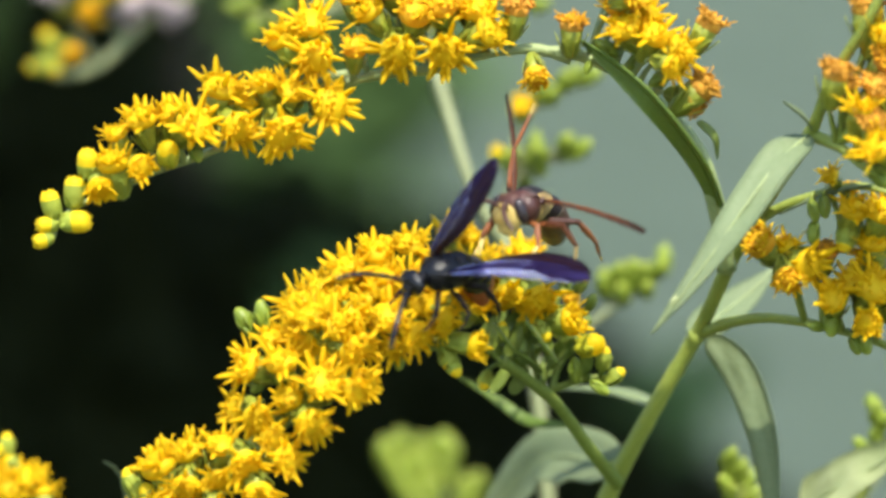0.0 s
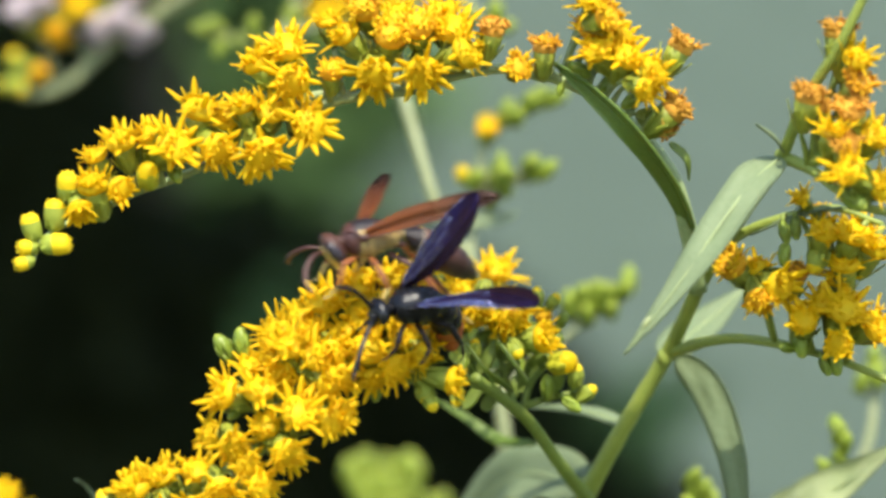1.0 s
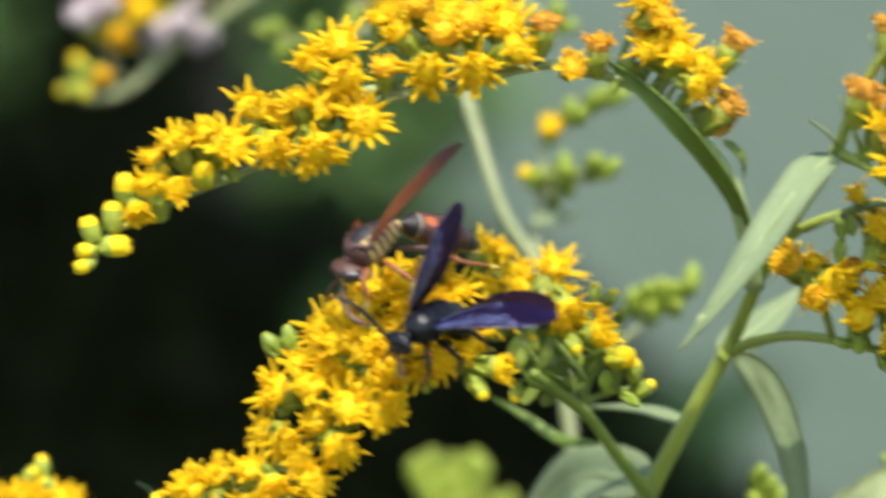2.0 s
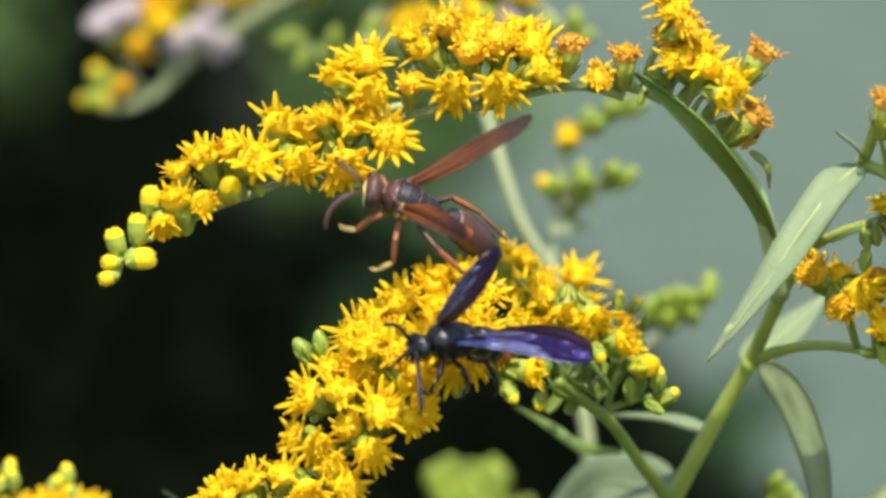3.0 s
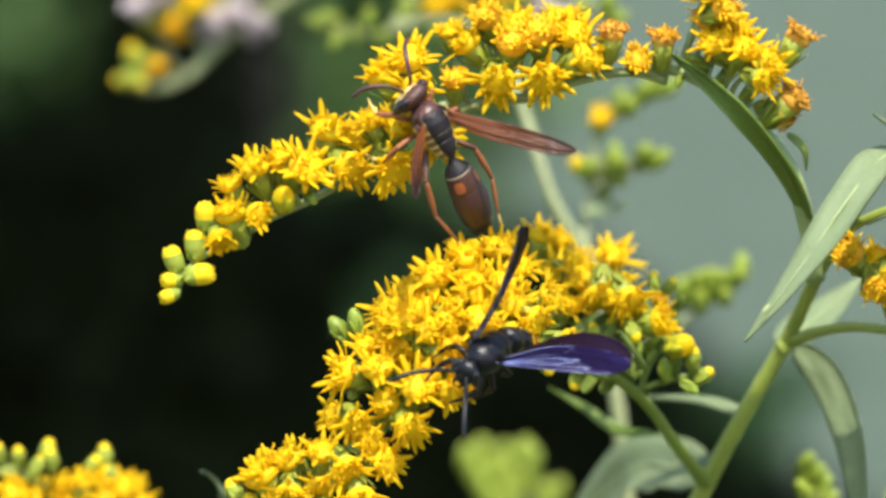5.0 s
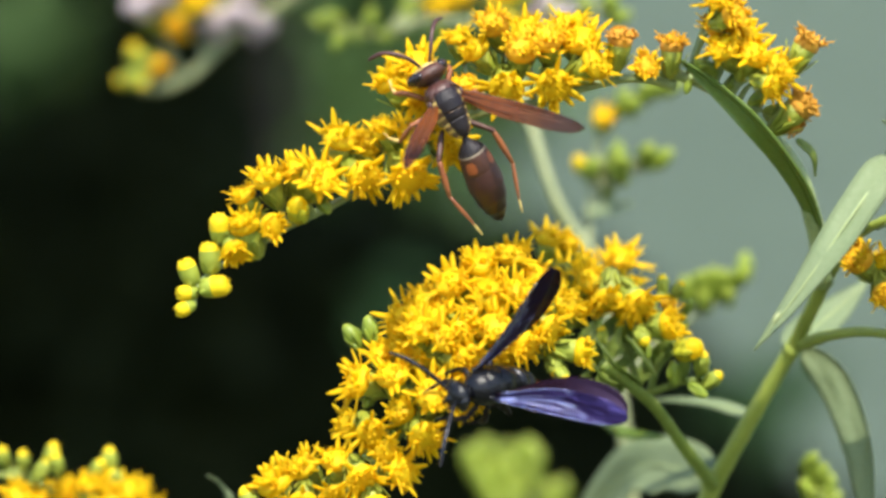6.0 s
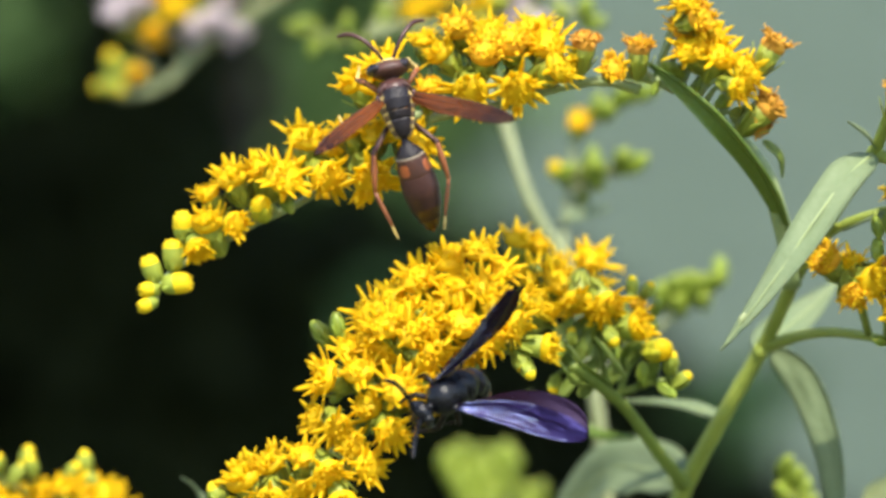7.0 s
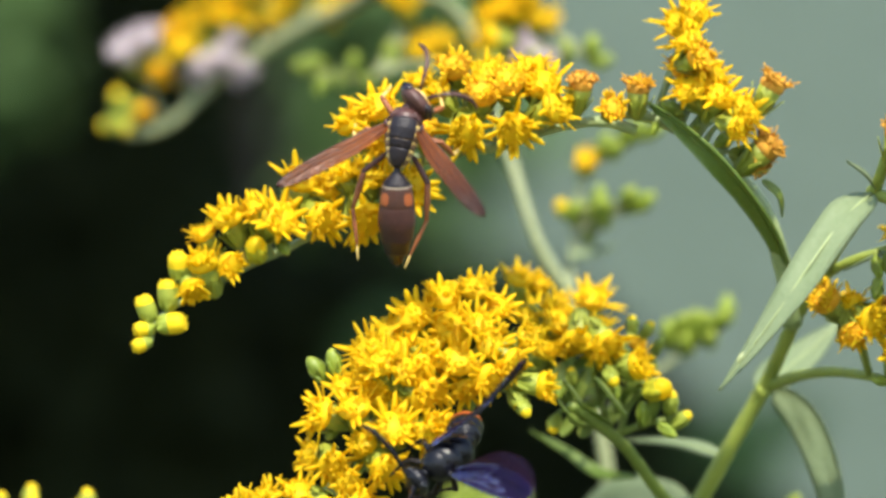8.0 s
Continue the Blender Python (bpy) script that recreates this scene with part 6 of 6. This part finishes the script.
    black_left_feeler = [
        (0.0, (-0.25, -0.55, -0.80), (0, -0.5, 0.86)),
        (0.5, (-0.05, -0.61, -0.79), (0, -0.5, 0.86)),
        (1.0, (-0.29, -0.43, -0.85), (0, -0.5, 0.86)),
        (1.5, (-0.13, -0.73, -0.67), (0, -0.5, 0.86)),
        (2.0, (0.07, -0.94, -0.34), (0, -0.5, 0.86)),
        (2.2, (0.56, -0.60, -0.56), (0, -0.5, 0.86)),
        (3.3, (-0.02, -0.59, -0.80), (0, -0.5, 0.86)),
        (3.5, (0.13, -0.90, -0.42), (0, -0.5, 0.86)),
        (4.0, (0.61, -0.46, -0.65), (0, -0.5, 0.86)),
        (4.5, (0.51, -0.46, -0.72), (0, -0.5, 0.86)),
        (5.0, (-0.02, -0.66, -0.75), (0, -0.5, 0.86)),
        (6.5, (-0.27, -0.47, -0.84), (0, -0.5, 0.86)),
        (7.0, (-0.07, -0.91, -0.41), (0, -0.5, 0.86)),
        (7.5, (-0.06, -0.86, -0.50), (0, -0.5, 0.86)),
        (8.0, (-0.11, -0.84, -0.52), (0, -0.5, 0.86)),
    ]
    black_right_feeler = [
        (0.0, (-0.90, -0.42, 0.09), (0, -0.5, 0.86)),
        (0.5, (-0.66, -0.41, 0.63), (0, -0.5, 0.86)),
        (1.0, (-0.45, -0.82, 0.35), (0, -0.5, 0.86)),
        (1.5, (-0.61, -0.53, 0.59), (0, -0.5, 0.86)),
        (2.0, (-0.72, -0.17, 0.68), (0, -0.5, 0.86)),
        (2.2, (-0.68, -0.40, 0.61), (0, -0.5, 0.86)),
        (3.3, (-0.30, -0.90, 0.31), (0, -0.5, 0.86)),
        (3.5, (-0.53, -0.17, 0.83), (0, -0.5, 0.86)),
        (4.0, (-0.60, -0.80, -0.01), (0, -0.5, 0.86)),
        (4.5, (-0.47, -0.57, 0.67), (0, -0.5, 0.86)),
        (5.0, (-0.95, -0.30, -0.09), (0, -0.5, 0.86)),
        (6.5, (-0.41, -0.24, 0.88), (0, -0.5, 0.86)),
        (7.0, (-0.34, -0.78, 0.53), (0, -0.5, 0.86)),
        (7.5, (-0.57, -0.79, 0.24), (0, -0.5, 0.86)),
        (8.0, (-0.57, -0.28, 0.77), (0, -0.5, 0.86)),
    ]
    paper = [
        (0.0, (0.0177, -0.0265, 1.0013), (-0.48, -0.87, -0.12), (0.05, -0.15, 1.00)),
        (0.5, (0.0170, -0.0270, 0.9986), (-0.81, -0.59, -0.05), (0.05, -0.20, 1.00)),
        (1.0, (0.0044, -0.0300, 0.9999), (-0.97, -0.17, -0.16), (0.05, -0.35, 1.00)),
        (1.5, (-0.0012, -0.0310, 0.9999), (-0.93, -0.17, -0.32), (0.00, -0.40, 1.00)),
        (2.0, (-0.0021, -0.0315, 0.9994), (-0.78, -0.17, -0.60), (-0.10, -0.40, 1.00)),
        (2.2, (-0.0006, -0.0310, 0.9987), (-0.68, -0.35, -0.64), (-0.10, -0.40, 1.00)),
        (3.3, (0.0003, -0.0255, 1.0069), (-0.75, -0.17, 0.64), (0.30, -0.85, 0.40)),
        (3.5, (0.0022, -0.0255, 1.0078), (-0.71, -0.17, 0.69), (0.30, -0.85, 0.40)),
        (4.0, (0.0004, -0.0255, 1.0099), (-0.55, -0.17, 0.82), (0.25, -0.85, 0.40)),
        (4.5, (-0.0025, -0.0255, 1.0091), (-0.58, -0.17, 0.80), (0.25, -0.85, 0.40)),
        (5.0, (-0.0012, -0.0265, 1.0104), (-0.50, -0.17, 0.85), (0.20, -0.85, 0.40)),
        (6.5, (0.0001, -0.0275, 1.0129), (-0.44, 0.12, 0.89), (0.10, -0.90, 0.30)),
        (7.0, (-0.0028, -0.0285, 1.0133), (-0.21, 0.13, 0.97), (0.05, -0.90, 0.30)),
        (7.5, (-0.0026, -0.0290, 1.0147), (-0.06, 0.13, 0.99), (0.00, -0.90, 0.30)),
        (8.0, (-0.0029, -0.0290, 1.0143), (0.18, 0.12, 0.98), (0.00, -0.90, 0.30)),
    ]
    paper_right = [
        (0.0, (-0.05, 0.65, 0.75), (0.90, -0.30, 0.10)),
        (0.5, (-0.02, 0.88, 0.48), (0.90, -0.30, 0.10)),
        (1.0, (0.13, 0.92, 0.37), (-0.30, -0.90, 0.20)),
        (1.5, (0.04, 0.99, 0.10), (-0.30, -0.90, 0.20)),
        (2.0, (-0.08, 1.00, 0.02), (-0.30, -0.90, 0.20)),
        (2.2, (-0.14, 0.99, 0.04), (-0.30, -0.90, 0.20)),
        (3.3, (0.94, -0.35, 0.03), (0.30, -0.90, 0.30)),
        (3.5, (0.94, -0.33, -0.11), (0.30, -0.90, 0.30)),
        (4.0, (0.90, -0.39, -0.20), (0.30, -0.90, 0.30)),
        (4.5, (0.93, -0.37, -0.01), (0.30, -0.90, 0.30)),
        (5.0, (0.94, -0.24, -0.24), (0.30, -0.90, 0.30)),
        (6.5, (0.86, -0.48, -0.20), (0.30, -0.90, 0.30)),
        (7.0, (0.75, -0.64, -0.16), (0.30, -0.90, 0.30)),
        (7.5, (0.75, -0.60, -0.29), (0.30, -0.90, 0.30)),
        (8.0, (0.50, -0.62, -0.61), (0.30, -0.90, 0.30)),
    ]
    paper_left = [
        (0.0, (0.67, -0.71, -0.21), (0.20, -0.30, 0.90)),
        (0.5, (0.72, -0.67, -0.17), (0.20, -0.30, 0.90)),
        (1.0, (0.95, -0.17, 0.27), (-0.60, -1.00, -0.20)),
        (1.5, (0.72, -0.38, 0.58), (-0.65, -0.65, 0.30)),
        (2.0, (0.66, -0.28, 0.70), (-0.65, -0.65, 0.30)),
        (2.2, (0.65, -0.30, 0.69), (-0.65, -0.65, 0.30)),
        (3.3, (0.25, -0.84, -0.48), (-0.90, -0.40, 0.30)),
        (3.5, (0.30, -0.68, -0.66), (-0.90, -0.40, 0.30)),
        (4.0, (-0.01, -0.73, -0.69), (-0.90, -0.40, 0.30)),
        (4.5, (0.06, -0.71, -0.71), (-0.90, -0.40, 0.30)),
        (5.0, (-0.02, -0.86, -0.51), (-0.90, -0.40, 0.30)),
        (6.5, (-0.33, -0.84, -0.43), (-0.30, -0.80, 0.40)),
        (7.0, (-0.45, -0.81, -0.38), (-0.30, -0.80, 0.40)),
        (7.5, (-0.51, -0.77, -0.38), (-0.30, -0.80, 0.40)),
        (8.0, (-0.79, -0.44, -0.43), (-0.30, -0.80, 0.40)),
    ]
    paper_abdomen = [
        (0.0, (-0.12, -0.95, 0.30), (0.05, -0.15, 1.00)),
        (0.5, (-0.76, -0.60, 0.25), (0.05, -0.20, 1.00)),
        (1.0, (-0.75, -0.58, 0.32), (0.05, -0.35, 1.00)),
        (1.5, (-0.83, -0.54, 0.15), (0.00, -0.40, 1.00)),
        (2.0, (-0.77, -0.62, 0.13), (-0.10, -0.40, 1.00)),
        (2.2, (-0.78, -0.62, 0.11), (-0.10, -0.40, 1.00)),
        (3.3, (-0.56, -0.66, 0.50), (0.30, -0.85, 0.40)),
        (3.5, (-0.50, -0.55, 0.67), (0.30, -0.85, 0.40)),
        (4.0, (-0.45, -0.43, 0.78), (0.25, -0.85, 0.40)),
        (4.5, (-0.65, -0.31, 0.70), (0.25, -0.85, 0.40)),
        (5.0, (-0.40, -0.47, 0.78), (0.20, -0.85, 0.40)),
        (6.5, (-0.41, -0.35, 0.84), (0.10, -0.90, 0.30)),
        (7.0, (-0.30, -0.31, 0.90), (0.05, -0.90, 0.30)),
        (7.5, (-0.11, -0.35, 0.93), (0.00, -0.90, 0.30)),
        (8.0, (0.01, -0.28, 0.96), (0.00, -0.90, 0.30)),
    ]
    black_abdomen = [
        (0.0, (-0.24, -0.97, 0.04), (0, -0.4, 0.9)),
        (0.5, (-0.24, -0.97, 0.10), (0, -0.4, 0.9)),
        (1.0, (-0.25, -0.96, 0.15), (0, -0.4, 0.9)),
        (1.5, (-0.30, -0.90, 0.30), (0, -0.4, 0.9)),
        (2.0, (-0.31, -0.95, 0.10), (0, -0.4, 0.9)),
        (2.2, (-0.40, -0.91, -0.10), (0, -0.4, 0.9)),
        (3.3, (-0.51, -0.86, -0.05), (0, -0.4, 0.9)),
        (3.5, (-0.51, -0.86, -0.00), (0, -0.4, 0.9)),
        (4.0, (-0.41, -0.91, -0.00), (0, -0.4, 0.9)),
        (4.5, (-0.46, -0.87, -0.20), (0, -0.4, 0.9)),
        (5.0, (-0.45, -0.86, -0.25), (0, -0.4, 0.9)),
        (6.5, (-0.20, -0.96, 0.15), (0, -0.4, 0.9)),
        (7.0, (-0.10, -0.97, 0.00), (0, -0.4, 0.9)),
        (7.5, (-0.10, -0.82, -0.56), (0, -0.4, 0.9)),
        (8.0, (-0.00, -0.82, -0.57), (0, -0.4, 0.9)),
    ]
    for body, limbs, rows, ways in ((BLACK_WASP, BLACK_LIMBS, black, (black_left, black_right, black_left_feeler, black_right_feeler, black_abdomen)), (PAPER_WASP, PAPER_LIMBS, paper, (paper_left, paper_right, paper_abdomen))):
        stands = [(t, stance(p, a, u)) for t, p, a, u in rows]
        roots = [ob.location.copy() for ob in limbs]
        walk(body, stands)
        for ob, root, turns in zip(limbs, roots, ways):
            keys = []
            for (t, m), (_, way, face) in zip(stands, turns):
                inner = m.to_3x3().inverted()
                keys.append((t, stance(root, inner @ Vector(way), inner @ Vector(face))))
            walk(ob, keys)
    nods = [(0.0, 6, -14), (0.5, 12, 5), (1.0, 28, 5), (1.5, 45, 0), (2.0, 55, 0), (2.2, 55, 0), (3.3, 10, 8), (3.5, 10, 5), (4.0, 15, 10), (4.5, 10, 15),
            (5.0, 10, 12), (6.5, 0, 0), (7.0, 0, 0), (7.5, 0, 0), (8.0, 8, -38)]
    walk(PAPER_HEAD, [(t, pose(0.0029, 0, 0, 0, down, turn)) for t, down, turn in nods])

    for leg, swings in zip(PAPER_HIND, (((0.0, -20), (0.5, -20), (1.0, -40), (2.2, -40), (3.3, 0), (8.0, 0)), ((0.0, 85), (0.1, 85), (0.4, -10), (1.0, -40), (2.2, -40), (3.3, 0), (8.0, 0)))):
        x, y, z = leg.location
        walk(leg, [(t, pose(x, y, z, 0, swing, 0)) for t, swing in swings])
    for leg in BLACK_LEGS:
        x, y, z = leg.location
        walk(leg, [(t, pose(x, y, z, fold, 0, 0)) for t, fold in ((0.0, 0), (3.5, 0), (4.5, -45), (6.5, -60), (8.0, -60))])


motions()
